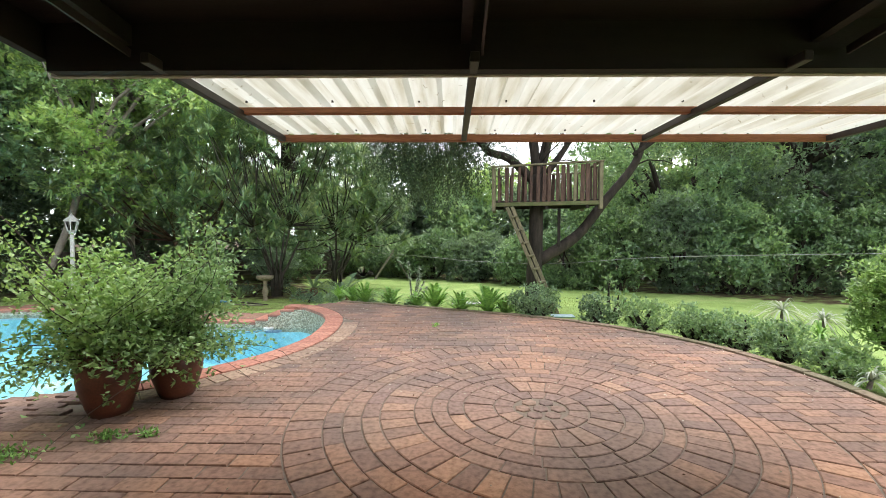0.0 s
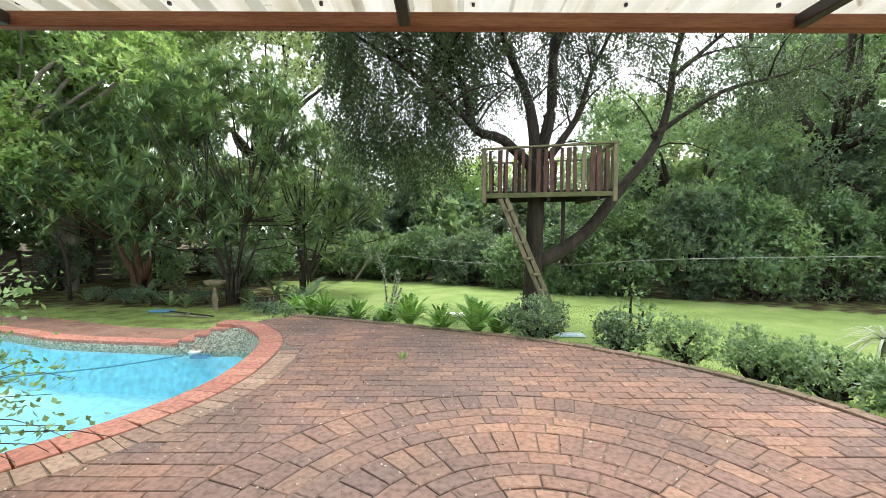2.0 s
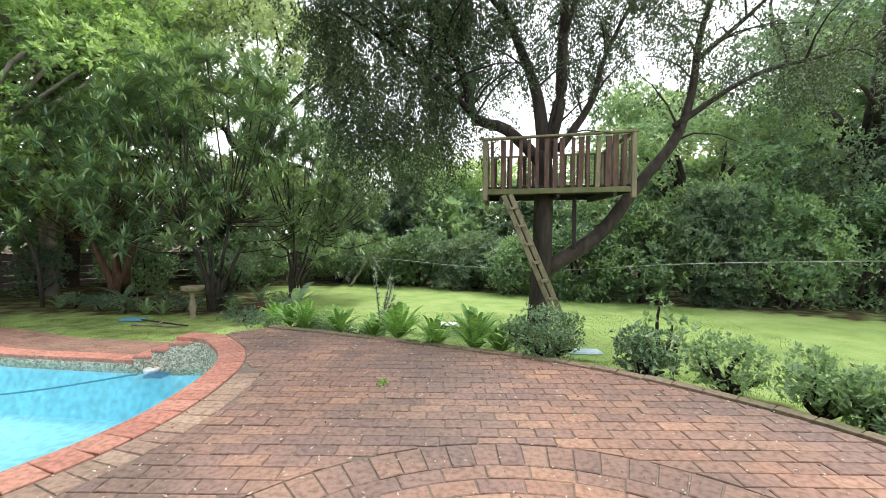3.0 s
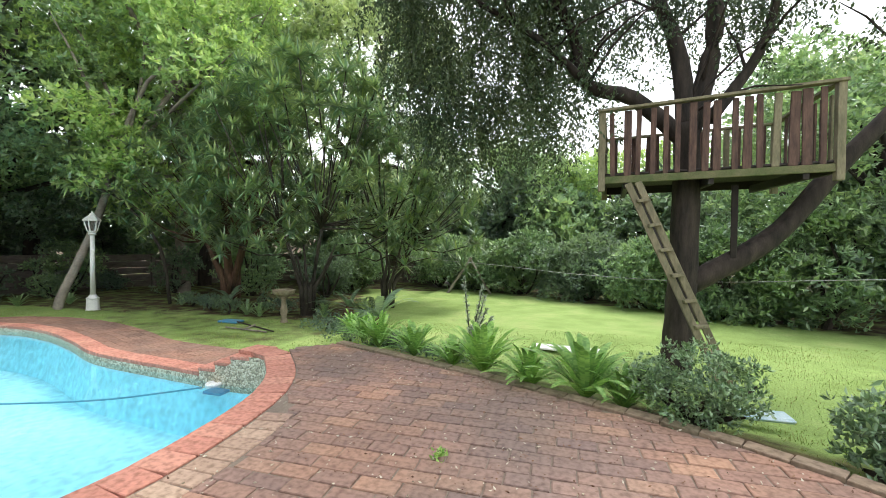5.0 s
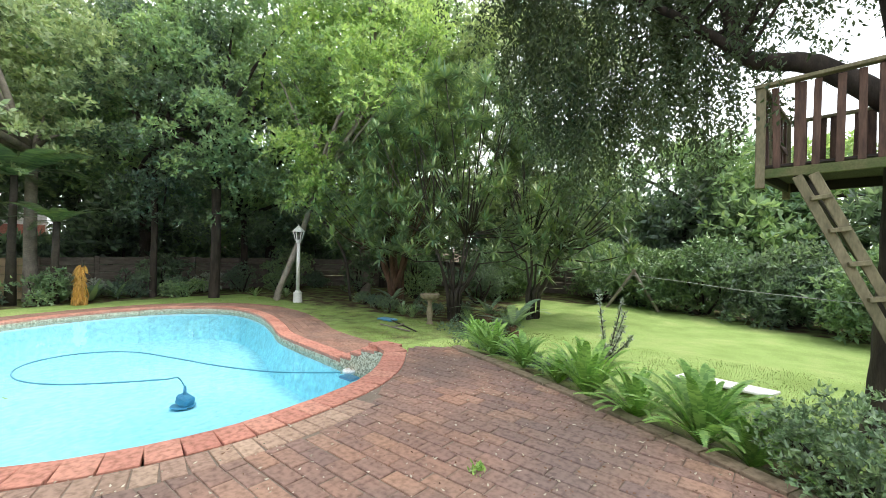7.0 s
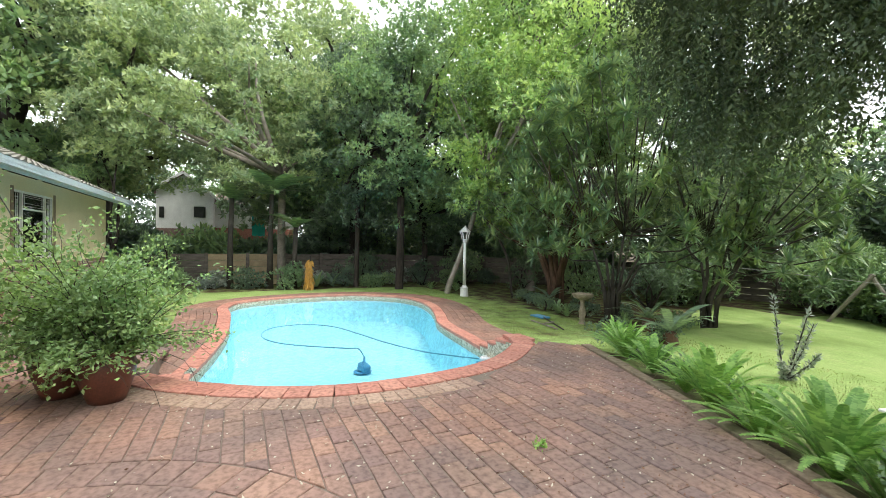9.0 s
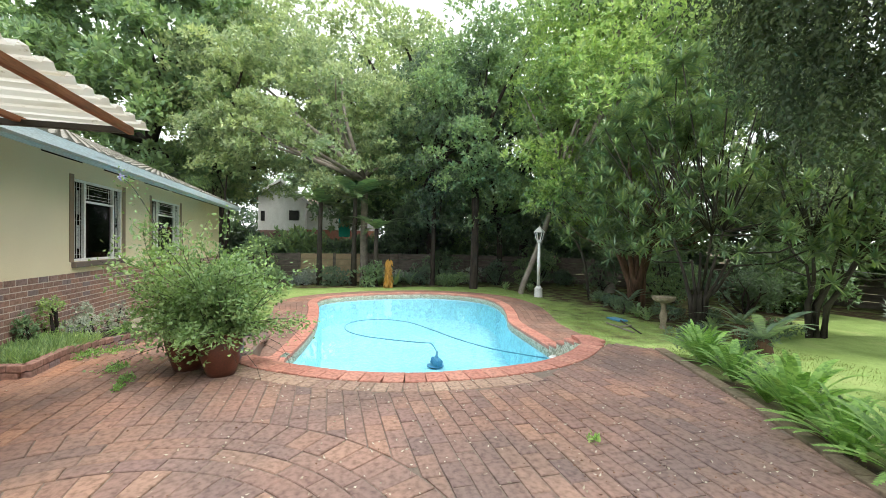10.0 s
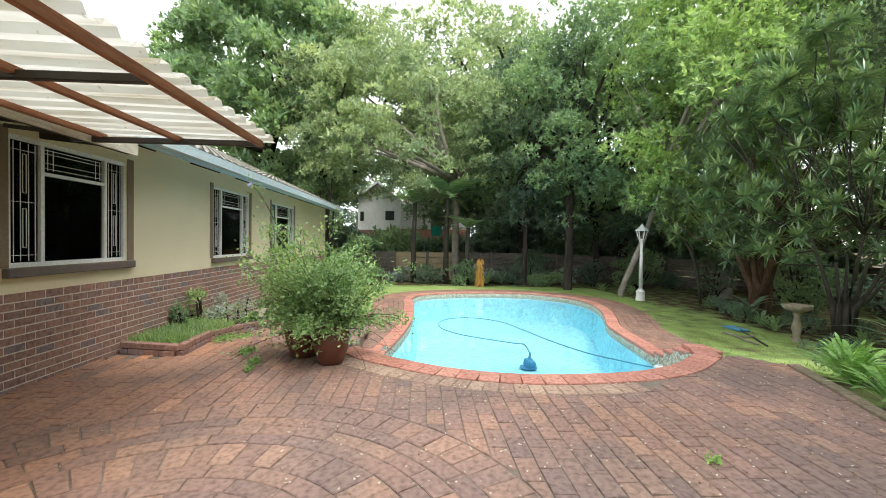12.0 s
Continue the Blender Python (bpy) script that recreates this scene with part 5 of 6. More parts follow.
# tall shrubs along the far side of the lawn
rng0 = np.random.default_rng(8)
HEDGE = [(-1.2, 23.6, 2.3, 1.5, 2.5), (1.0, 22.6, 2.0, 1.4, 2.7), (3.2, 21.6, 2.0, 1.4, 2.8), (5.2, 20.2, 1.9, 1.4, 2.7), (6.6, 18.6, 1.8, 1.4, 2.8), (8.4, 17.8, 1.9, 1.4, 3.6), (10.4, 17.2, 2.0, 1.5, 4.2), (12.4, 16.9, 2.0, 1.5, 4.2), (14.4, 16.9, 2.0, 1.6, 4.0), (16.6, 16.4, 2.0, 1.7, 4.2), (18.6, 14.6, 2.0, 2.0, 4.4), (-3.2, 25.2, 2.4, 1.6, 2.8), (-6.5, 22.0, 2.4, 1.5, 2.4), (20.0, 11.8, 2.0, 2.2, 4.2), (21.0, 8.0, 2.2, 2.4, 4.4)]
for k, (x, y, rx, ry, h) in enumerate(HEDGE):
    shrub("tall_shrub", (x, y, -0.65), (rx, ry, h * 0.6), 50, 0.54, 74, 0.17, (L_HEDGE, L_HEDGE, L_DARK, L_MID)[k % 4], "tall dense evergreen shrub beyond the lawn", 100 + k, "tall shrubs beyond the lawn", 0.72, 0.45, 8)
for k in range(16):
    t = k / 15
    x, y = -17.0 + 0.8 * math.sin(k * 2.1), -1 + 20 * t
    h = 0.45 + 0.35 * ((k * 7) % 5) / 4
    shrub("border_shrub", (x + 1.4, y, -0.6), (0.9, 0.9, h), 16, 0.3, 120, 0.12, (L_DARK, L_MID, L_GREY)[k % 3], "low leafy shrub at the foot of the boundary wall", 140 + k, "shrubs along the boundary wall", 0.8)
for k, (x, y, r, h) in enumerate([(-16.2, 12.0, 1.3, 1.1), (-15.6, 17.2, 1.4, 1.2), (-12.2, 18.8, 1.3, 1.1), (-10.2, 20.4, 1.4, 1.3), (-6.0, 19.6, 1.4, 1.1), (-8.8, 19.0, 1.4, 1.4), (-15.2, 1.6, 1.1, 1.3), (-15.9, 3.6, 1.2, 1.6), (-14.9, -0.4, 1.4, 2.2), (-16.6, 1.5, 1.5, 4.4)]):
    shrub("border_shrub", (x, y, -0.6), (r, r, h), 24, 0.36, 110, 0.12, (L_DARK, L_MID)[k % 2], "dark leafy shrub in the shade under the trees", 160 + k, "shade shrubs", 0.8)

# dense undergrowth behind the boundary wall and the lawn
WOODS = [(-21.5, -5 + 3.4 * k, 2.6, 6.0) for k in range(8)] + [(-20.5 + 3.4 * k, 22.5 + 1.3 * min(k, 5), 2.6, 6.5) for k in range(7)] + [(3.0 + 4 * k, 27.5 - 1.2 * k, 3.0, 5.0 + 0.6 * k) for k in range(5)] + [(23.0, 18.5 - 4 * k, 2.8, 7.0) for k in range(5)] + [(-42.0, -6.0 + 5 * k, 4.0, 11.0) for k in range(5)] + [(-25.0, -1.2, 2.0, 6.5), (-26.0, 9.5, 1.8, 6.0)] + [(-24.5, 12.0 + 4 * k, 3.2, 9.0) for k in range(4)]
for k, (x, y, rr, h) in enumerate(WOODS):
    if 1.0 < y < 9.8 and -40 < x < -20:
        h = 2.4
    shrub("undergrowth", (x, y, -0.8), (rr, rr, h * 0.55), 46, 1.0, 12, 0.38, (L_DARK, L_MID)[k % 3 == 0], "dense dark undergrowth behind the garden boundary", 600 + k, "undergrowth round the garden", 0.92, 0.5, 4)

# clipped low bushes along the patio edge
BUSH = [(3.6, 10.2, 0.80, 0.82), (4.72, 9.52, 0.50, 0.70), (5.42, 9.02, 0.60, 0.76), (5.92, 8.40, 0.48, 0.66), (6.28, 7.80, 0.55, 0.70), (6.50, 7.22, 0.48, 0.62), (6.70, 6.6, 0.45, 0.5), (6.15, 8.15, 0.40, 0.58)]
for k, (x, y, r, h) in enumerate(BUSH):
    shrub("low_bush", (x, y, -0.12), (r, r * 0.9, h * 0.62), 44 if k else 70, 0.15, 230 if k else 420, 0.062 if k else 0.048, L_HEDGE if k < 2 else L_MID, "low dense bush with small dark leaves along the patio kerb", 200 + k, "bushes along the patio edge", 0.58, 0.5, 9, "bush")
shrub("big_bush", (7.8, 6.75, -0.15), (0.75, 0.9, 1.0), 66, 0.24, 300, 0.07, L_POT, "big rounded bush with light green shoots beside the patio", 210, lift=0.95, category="bush")
shrub("feathery_plant", (5.15, 9.95, -0.1), (0.5, 0.3, 0.42), 7, 0.12, 120, 0.10, L_MID, "taller feathery green leafy plant among the low bushes", 211, lift=1.2, category="plant")


def fern(at, n, ln, seed, label="bright green sword fern clump at the patio kerb", group="ferns along the kerb", mat=None):
    rng = np.random.default_rng(seed)
    top = empty("fern", at, label, "fern", group)
    V, F = fern_fronds(n, ln, rng, up=(0.75, 1.5), droop=0.75, pinnae=30, wid=0.046)
    raw("fronds", V, F, mat or L_FERN, top)
    return top


FERNS = [(-0.35, 11.85, 0.75), (0.35, 11.55, 0.7), (-0.75, 12.15, 0.6), (1.45, 11.02, 0.9), (2.05, 10.72, 0.75), (2.65, 10.5, 0.92), (3.0, 10.32, 0.6), (1.0, 11.25, 0.55), (-1.2, 12.6, 0.6)]
for k, (x, y, ln) in enumerate(FERNS):
    fern((x, y, -0.12), 52, ln * 1.3, 300 + k)
for k, (x, y) in enumerate([(-5.3, 15.2), (-5.8, 15.3), (-6.6, 15.6), (-3.6, 15.6), (-2.2, 14.0), (-7.6, 16.0), (-9.0, 16.2), (-12.3, 15.2), (-13.2, 14.4)]):
    fern((x, y, -0.52), 34, 0.75, 330 + k, "dark green fern in the bed under the dragon trees", "ferns under the trees", L_MID)
for k, (x, y, r) in enumerate([(-1.7, 13.2, 0.55), (-2.5, 13.9, 0.6), (0.9, 12.0, 0.4), (-0.3, 12.6, 0.45), (-6.3, 15.2, 0.5), (-7.2, 15.5, 0.5), (-5.0, 15.6, 0.6), (-4.4, 16.2, 0.6), (-1.9, 14.6, 0.5), (-2.6, 16.2, 0.7), (-8.3, 15.9, 0.5), (-5.9, 16.4, 0.7), (-0.6, 12.4, 0.35), (0.2, 12.2, 0.35)]):
    shrub("ground_cover", (x, y, -0.42), (r, r, 0.22), 14, 0.16, 260, 0.06, L_DARK, "dark spreading ground cover in the flower bed", 350 + k, "ground cover plants", 0.7, 0.5, 1)


def cycad(at, n, ln, seed, label):
    rng = np.random.default_rng(seed)
    top = empty("cycad", at, label, "plant", "cycads")
    part("trunk", lathe(bmesh.new(), [(0.12, -0.1), (0.16, 0.1), (0.12, 0.3), (0.04, 0.36)], 10), M_REDBARK, top)
    V, F = fern_fronds(n, ln, rng, (0, 0, 0.3), (0.3, 1.1), 0.7, 40, 0.07)
    raw("fronds", V, F, L_DARK, top)


cycad((-1.6, 14.6, -0.5), 13, 1.5, 371, "dark green cycad with long stiff fronds at the lawn edge")
cycad((-2.9, 15.6, -0.5), 11, 1.3, 372, "dark cycad under the dragon tree")
cycad((-6.9, 15.9, -0.5), 11, 1.1, 373, "dark blue green cycad in the shaded bed")

# spiky grass-like plants by the corner of the patio
for k, (x, y, z, s) in enumerate([(7.1, 8.05, 0.6, 0.85), (7.05, 7.3, 0.35, 0.9), (7.45, 7.7, 0.5, 0.8), (6.8, 6.75, 0.2, 0.8), (6.7, 6.2, 0.1, 0.7)]):
    rng = np.random.default_rng(380 + k)
    top = empty("spider_plant", (x, y, -0.15), "arching light green strap leaved plant beside the patio", "plant", "strap leaved plants")
    part("stem", tube(bmesh.new(), [(0, 0, 0), (0.03, 0, z)], [0.03, 0.02], 6), M_PALEBARK, top)
    V, F = strap_blades([(0.03, 0, z, s)], 46, 0.75, 0.035, rng, 0.0, 0.8, 5)
    raw("leaves", V, F, L_FERN if k % 2 else L_GREY, top)

# pale upright succulent on the lawn
rng = np.random.default_rng(390)
suc = empty("candle_plant", (0.65, 14.1, -0.45), "pale grey green branching plant standing on the lawn", "plant")
bm = bmesh.new()
P, D = [], []
for k in range(6):
    a, el = rng.uniform(0, 6.28), 1.4 - 0.2 * k
    d = Vector((math.cos(a) * math.cos(el), math.sin(a) * math.cos(el) * 0.7, math.sin(el)))
    ln = 1.1 - 0.14 * k
    pts = [Vector((0, 0, 0)) + d * ln * t + Vector((0, 0, 0.2 * t * t)) for t in (0, 0.35, 0.7, 1)]
    tube(bm, pts, [0.016, 0.013, 0.010, 0.005], 5)
    for j in range(150):
        t = rng.uniform(0.12, 1)
        P.append(np.array(d * ln * t + Vector((0, 0, 0.2 * t * t))))
        D.append(np.array(d) * 0.8 + rng.normal(size=3) * 0.8)
part("stem", bm, M_STEMBARK, suc)
foliage("leaves", np.array(P), np.array(D), 0.085, 0.026, L_GREY, suc, seed=3)


# ---- tree ferns ----
def tree_fern(at, h, ln, seed, n=13):
    rng = np.random.default_rng(seed)
    top = empty("tree_fern", at, "tree fern with a slim trunk and wide flat fronds", "tree fern", "tree ferns")
    part("trunk", tube(bmesh.new(), [(0, 0, -0.1), (0.05, 0, h * 0.5), (0, 0.05, h)], [0.15, 0.10, 0.09], 10, 0.1, random.Random(seed)), M_STEMBARK, top, smooth=True)
    V, F = fern_fronds(n, ln, rng, (0, 0.05, h), (0.05, 0.85), 0.7, 34, 0.17)
    raw("fronds", V, F, L_HEDGE, top)


tree_fern((-15.4, 7.75, -0.5), 4.1, 2.7, 401, 18)
tree_fern((-15.0, 8.7, -0.5), 2.7, 1.9, 402, 14)
tree_fern((-16.0, 6.2, -0.5), 3.9, 2.2, 403, 15)
rng = np.random.default_rng(404)
yel = empty("dead_fronds", (-14.2, 9.2, -0.5), "hanging yellow dead palm fronds by the boundary wall", "plant")
P = np.stack([rng.normal(size=900) * 0.085, rng.normal(size=900) * 0.085, rng.uniform(0.05, 1.35, 900)], 1)
P[:, :2] *= (0.95 - P[:, 2:3] * 0.4)
foliage("fronds", P, np.stack([rng.normal(size=900) * 0.3, rng.normal(size=900) * 0.3, -np.ones(900)], 1), 0.28, 0.05, L_YELLOW, yel, seed=4)
part("stem", tube(bmesh.new(), [(0, 0, -0.05), (0.04, 0.05, 1.5)], [0.05, 0.03], 6), M_STEMBARK, yel)
for k, (x, y) in enumerate([(-15.2, 8.9), (-14.9, 9.6), (-15.4, 10.4)]):
    rng = np.random.default_rng(410 + k)
    top = empty("strap_plant", (x, y, -0.5), "broad leaved dark plant at the boundary wall", "plant", "broad leaved plants")
    V, F = strap_blades([(0, 0, 0.1, 1.0)], 18, 1.2, 0.2, rng, 0.7, 0.4, 4)
    raw("leaves", V, F, L_MID, top)

# ---- planter bed by the house ----
planter = structure("planter")
PL = [(-1.42, 2.56), (-1.26, 3.40), (-3.1, 3.30), (-5.2, 3.42)]


def low_wall(a, b, courses, parent):
    a, b = Vector(a), Vector(b)
    d = (b - a).normalized()
    nrm = Vector((-d.y, d.x))
    L = (b - a).length
    for c in range(courses):
        x = 0.0 if c % 2 else -0.11
        while x < L - 0.02:
            s, e = max(0, x), min(L, x + 0.22)
            if e - s > 0.04:
                p, q = a + d * s, a + d * e
                z = 0.028 + c * 0.085 + paved_z(p.x, p.y)
                bm = bmesh.new()
                beam(bm, (p.x, p.y, z), (q.x, q.y, z), 0.105, 0.075, 0.006)
                part("brick", bm, M_WALLBRICK, parent)
            x += 0.232


for a, b, c in ((PL[0], PL[1], 2), (PL[1], PL[2], 2), (PL[2], PL[3], 2)):
    low_wall(a, b, c, planter)
solid("footing", (-1.95, 2.5, -0.6), (-1.18, 3.56, -0.014), M_JOINT, planter)
raw("soil", [(-1.46, 2.5, 0.08), (-1.3, 3.36, 0.08), (-3.1, 3.26, -0.03), (-5.2, 3.4, -0.2), (-5.2, 2.5, -0.2)], [(0, 1, 2, 3, 4)], M_SOIL, planter)
rng = np.random.default_rng(420)
n = 5200
P = np.stack([rng.uniform(-3.0, -1.48, n), rng.uniform(2.6, 3.32, n), np.zeros(n)], 1)
P[:, 2] = 0.07 - 0.05 * (-1.3 - P[:, 0]) / 2
patch = empty("ground_cover", (-2.1, 2.95, 0.0), "dense dark green grassy ground cover in the brick planter", "plant", "ground cover plants")
foliage("leaves", P - np.array([-2.1, 2.95, 0.0]), np.stack([rng.normal(size=n) * 0.7, rng.normal(size=n) * 0.7, np.ones(n)], 1), 0.16 * rng.uniform(0.5, 1.4, n), 0.020, L_BRIGHT, patch, seed=6, kind="stuff")
for k, (x, y, r, h, mat, lb) in enumerate([(-3.35, 2.85, 0.28, 0.35, L_GREY, "grey green lavender-like shrub in the brick planter"), (-3.9, 2.75, 0.3, 0.45, L_GREY, "grey leafy shrub against the brick wall"), (-3.1, 2.65, 0.22, 0.55, L_BRIGHT, "light green leafy plant against the brick wall"), (-4.6, 2.9, 0.3, 0.4, L_GREY, "grey shrub in the planter"), (-2.6, 2.62, 0.10, 0.35, L_MID, "small upright weed against the wall")]):
    shrub("planter_shrub", (x, y, -0.05 + paved_z(x, y)), (r, r, h), 16, 0.11, 420, 0.05, mat, lb, 430 + k, "planter plants", 0.9)
rng = np.random.default_rng(440)
alo = empty("aloe", (-4.05, 3.22, 0.0), "arching yellow green agapanthus at the end of the planter", "plant")
V, F = strap_blades([(0, 0, 0.05, 1.0)], 30, 0.5, 0.045, rng, 0.2, 0.7, 4)
raw("leaves", V, F, L_FERN, alo)
alo.location.z = -0.1
for k, (x, y, z, r) in enumerate([(-2.7, 3.62, -0.1, 0.3), (-2.2, 3.55, 0, 0.22), (-0.9, 4.5, 0, 0.12), (-1.4, 4.2, 0, 0.2), (1.55, 8.7, 0, 0.05), (-0.6, 4.55, 0, 0.07)]):
    n = int(900 * r)
    rng = np.random.default_rng(450 + k)
    w = empty("weed", (x, y, z), "small green weed growing between the pavers", "weed", "weeds in the paving")
    P = np.stack([rng.normal(size=n) * r * 0.6, rng.normal(size=n) * r * 0.35, rng.uniform(0, 0.05, n)], 1)
    foliage("leaves", P, rng.normal(size=(n, 3)) + [0, 0, 0.5], 0.045, 0.02, L_FERN, w, seed=k)

# ---- pool gear ----
gear = empty("pool_cleaner", (-4.75, 9.0, -1.22), "blue pool cleaner resting on the pool floor", "pool cleaner")
part("skirt", lathe(bmesh.new(), [(0.19, 0.0), (0.20, 0.015), (0.17, 0.025), (0.05, 0.03)], 20), M_BLUEPLASTIC, gear)
part("head", box(bmesh.new(), (-0.12, -0.10, 0.03), (0.14, 0.10, 0.20), pose(0, 0, 0, 0, 18, 20), 0.03), M_BLUEPLASTIC, gear)
part("neck", tube(bmesh.new(), [(0.05, 0, 0.12), (0.0, 0.02, 0.22), (-0.1, 0.06, 0.30)], [0.04, 0.03, 0.02], 10), M_BLUEPLASTIC, gear)
hose = smooth_path([(-4.85, 9.06, -0.94), (-4.55, 8.85, -0.66), (-4.05, 8.5, -0.5), (-4.42, 7.87, -0.485), (-4.9, 7.35, -0.485), (-5.54, 7.05, -0.485), (-6.24, 7.09, -0.485), (-6.7, 7.45, -0.485), (-6.75, 8.05, -0.485), (-6.23, 8.65, -0.485), (-5.11, 9.04, -0.485), (-4.2, 9.31, -0.485), (-3.28, 9.7, -0.485), (-2.75, 10.1, -0.485), (-2.4, 10.5, -0.5)], 8)
part("pool_hose", tube(bmesh.new(), hose, [0.012] * len(hose), 6), M_HOSE, None, "long grey blue hose floating on the pool", "hose", smooth=True)
skim = empty("skimmer", (-2.28, 10.58, -0.48), "white skimmer lid and black elbow pipe at the pool edge", "pool skimmer")
part("float", lathe(bmesh.new(), [(0.10, -0.03), (0.11, 0.02), (0.10, 0.035), (0.07, 0.04), (0.06, 0.02)], 20), M_WHITE, skim)
part("elbow", tube(bmesh.new(), smooth_path([(0.0, 0.12, -0.06), (0.0, 0.13, 0.16), (0.06, 0.16, 0.24), (0.2, 0.2, 0.25)], 4), [0.045] * 13, 10), M_BLACK, skim, smooth=True)
part("weir", box(bmesh.new(), (0.02, -0.22, -0.05), (0.32, -0.04, -0.01), None, 0.01), M_BLUEPLASTIC, skim)
part("swimming_pool_net", box(bmesh.new(), (-0.28, -0.15, 0), (0.28, 0.15, 0.05), None, 0.02), M_BLUEPLASTIC, None, "blue leaf net head lying in the flower bed", "pool net").location = (-5.4, 14.3, -0.48)
bm = bmesh.new()
tube(bm, [(-5.2, 14.25, -0.44), (-3.6, 13.55, -0.43)], [0.018, 0.018], 8)
part("pole", bm, M_STEEL, None, "grey pole lying on the grass beside the bird bath", "pole", group="poles on the grass")
bm = bmesh.new()
tube(bm, [(-4.9, 13.6, -0.43), (-3.7, 13.45, -0.43)], [0.018, 0.018], 8)
tube(bm, [(-4.4, 13.95, -0.41), (-4.3, 13.52, -0.41)], [0.018, 0.018], 8)
part("pole", bm, M_PALEBARK, None, "short pale pole lying on the grass", "pole", group="poles on the grass")

# ---- things on the lawn ----
bm = box(bmesh.new(), (-0.62, -0.17, 0), (0.62, 0.17, 0.035), None, 0.008)
slide = part("white_board", bm, M_WHITE, None, "long white board lying on the lawn", "board")
slide.matrix_world = pose(2.5, 13.55, -0.36, 0, -3, -19)
bm = box(bmesh.new(), (-0.26, -0.12, 0), (0.26, 0.12, 0.05), None, 0.02)
part("bag", bm, M_PALEBLUE, None, "blue and white plastic sheet behind the low bushes", "plastic sheet").location = (4.35, 10.75, -0.2)
swing = empty("wooden_frame", (-1.2, 22.0, -0.6), "weathered wooden A-frame leg pair at the lawn edge", "frame")
for s, q in (((-0.8, 0, 0), (0.2, 0, 1.5)), ((1.0, 0.1, 0), (0.1, 0.05, 1.5))):
    part("leg", tube(bmesh.new(), [s, q], [0.05, 0.05], 8), M_PALEBARK, swing)
wire = smooth_path([(-14, 24, 1.3), (-1.17, 20.3, 0.82), (2.73, 19.5, 0.55), (6, 18.0, 0.55), (9, 14.6, 1.0), (18, 12.0, 1.3)], 8)
part("wire", tube(bmesh.new(), wire, [0.009] * len(wire), 4), M_WIRE, None, "thin wire strung across the garden", "wire")

# ---- litter on the paving ----
def litter(name, count, size, mat, seed, label, where):
    rng = np.random.default_rng(seed)
    P = []
    while len(P) < count:
        x, y = rng.uniform(*where[0]), rng.uniform(*where[1])
        if inside((x, y), patio_poly):
            P.append((x, y, 0.006 + paved_z(x, y)))
    P = np.array(P)
    D = np.stack([rng.normal(size=count), rng.normal(size=count), rng.uniform(0, 0.25, count)], 1)
    foliage(name, P, D, size * rng.uniform(0.5, 1.5, count), size * 0.55, mat, None, label, "litter", seed=seed, kind="stuff")


litter("pale_petals", 900, 0.027, M_PETAL, 500, "pale fallen petals scattered on the paving", ((-1.5, 6.2), (5.5, 11.6)))
litter("pale_petals", 240, 0.02, M_PETAL, 501, "pale fallen petals scattered on the paving", ((-4, 6.2), (0, 9)))
litter("brown_leaves", 480, 0.024, M_LITTER, 502, "brown fallen leaves along the patio kerb", ((0.5, 6.2), (8.3, 11.6)))
litter("brown_leaves", 260, 0.025, M_LITTER, 503, "brown fallen leaves on the paving", ((-4, 6.2), (2, 9)))

# ---- lawn blades near the kerb and the pool ----
rng = np.random.default_rng(510)
P = []
while len(P) < 36000:
    if len(P) < 20000:
        x, y = rng.uniform(-1.5, 9), rng.uniform(5, 15.5)
    else:
        x, y = rng.uniform(-13, -1), rng.uniform(11.0, 15.5)
    if inside((x, y), patio_poly) or inside((x, y), [tuple(p) for p in deck_line]):
        continue
    z, bare = land(x, y)
    if bare > 0.5 and rng.random() < 0.85:
        continue
    P.append((x, y, z - 0.01))
P = np.array(P)
foliage("lawn_grass", P, np.stack([rng.normal(size=len(P)) * 0.5, rng.normal(size=len(P)) * 0.5, np.ones(len(P))], 1), 0.036 * rng.uniform(0.6, 1.5, len(P)), 0.009, L_GRASS, None, "short green lawn blades", "grass", seed=12, kind="stuff")

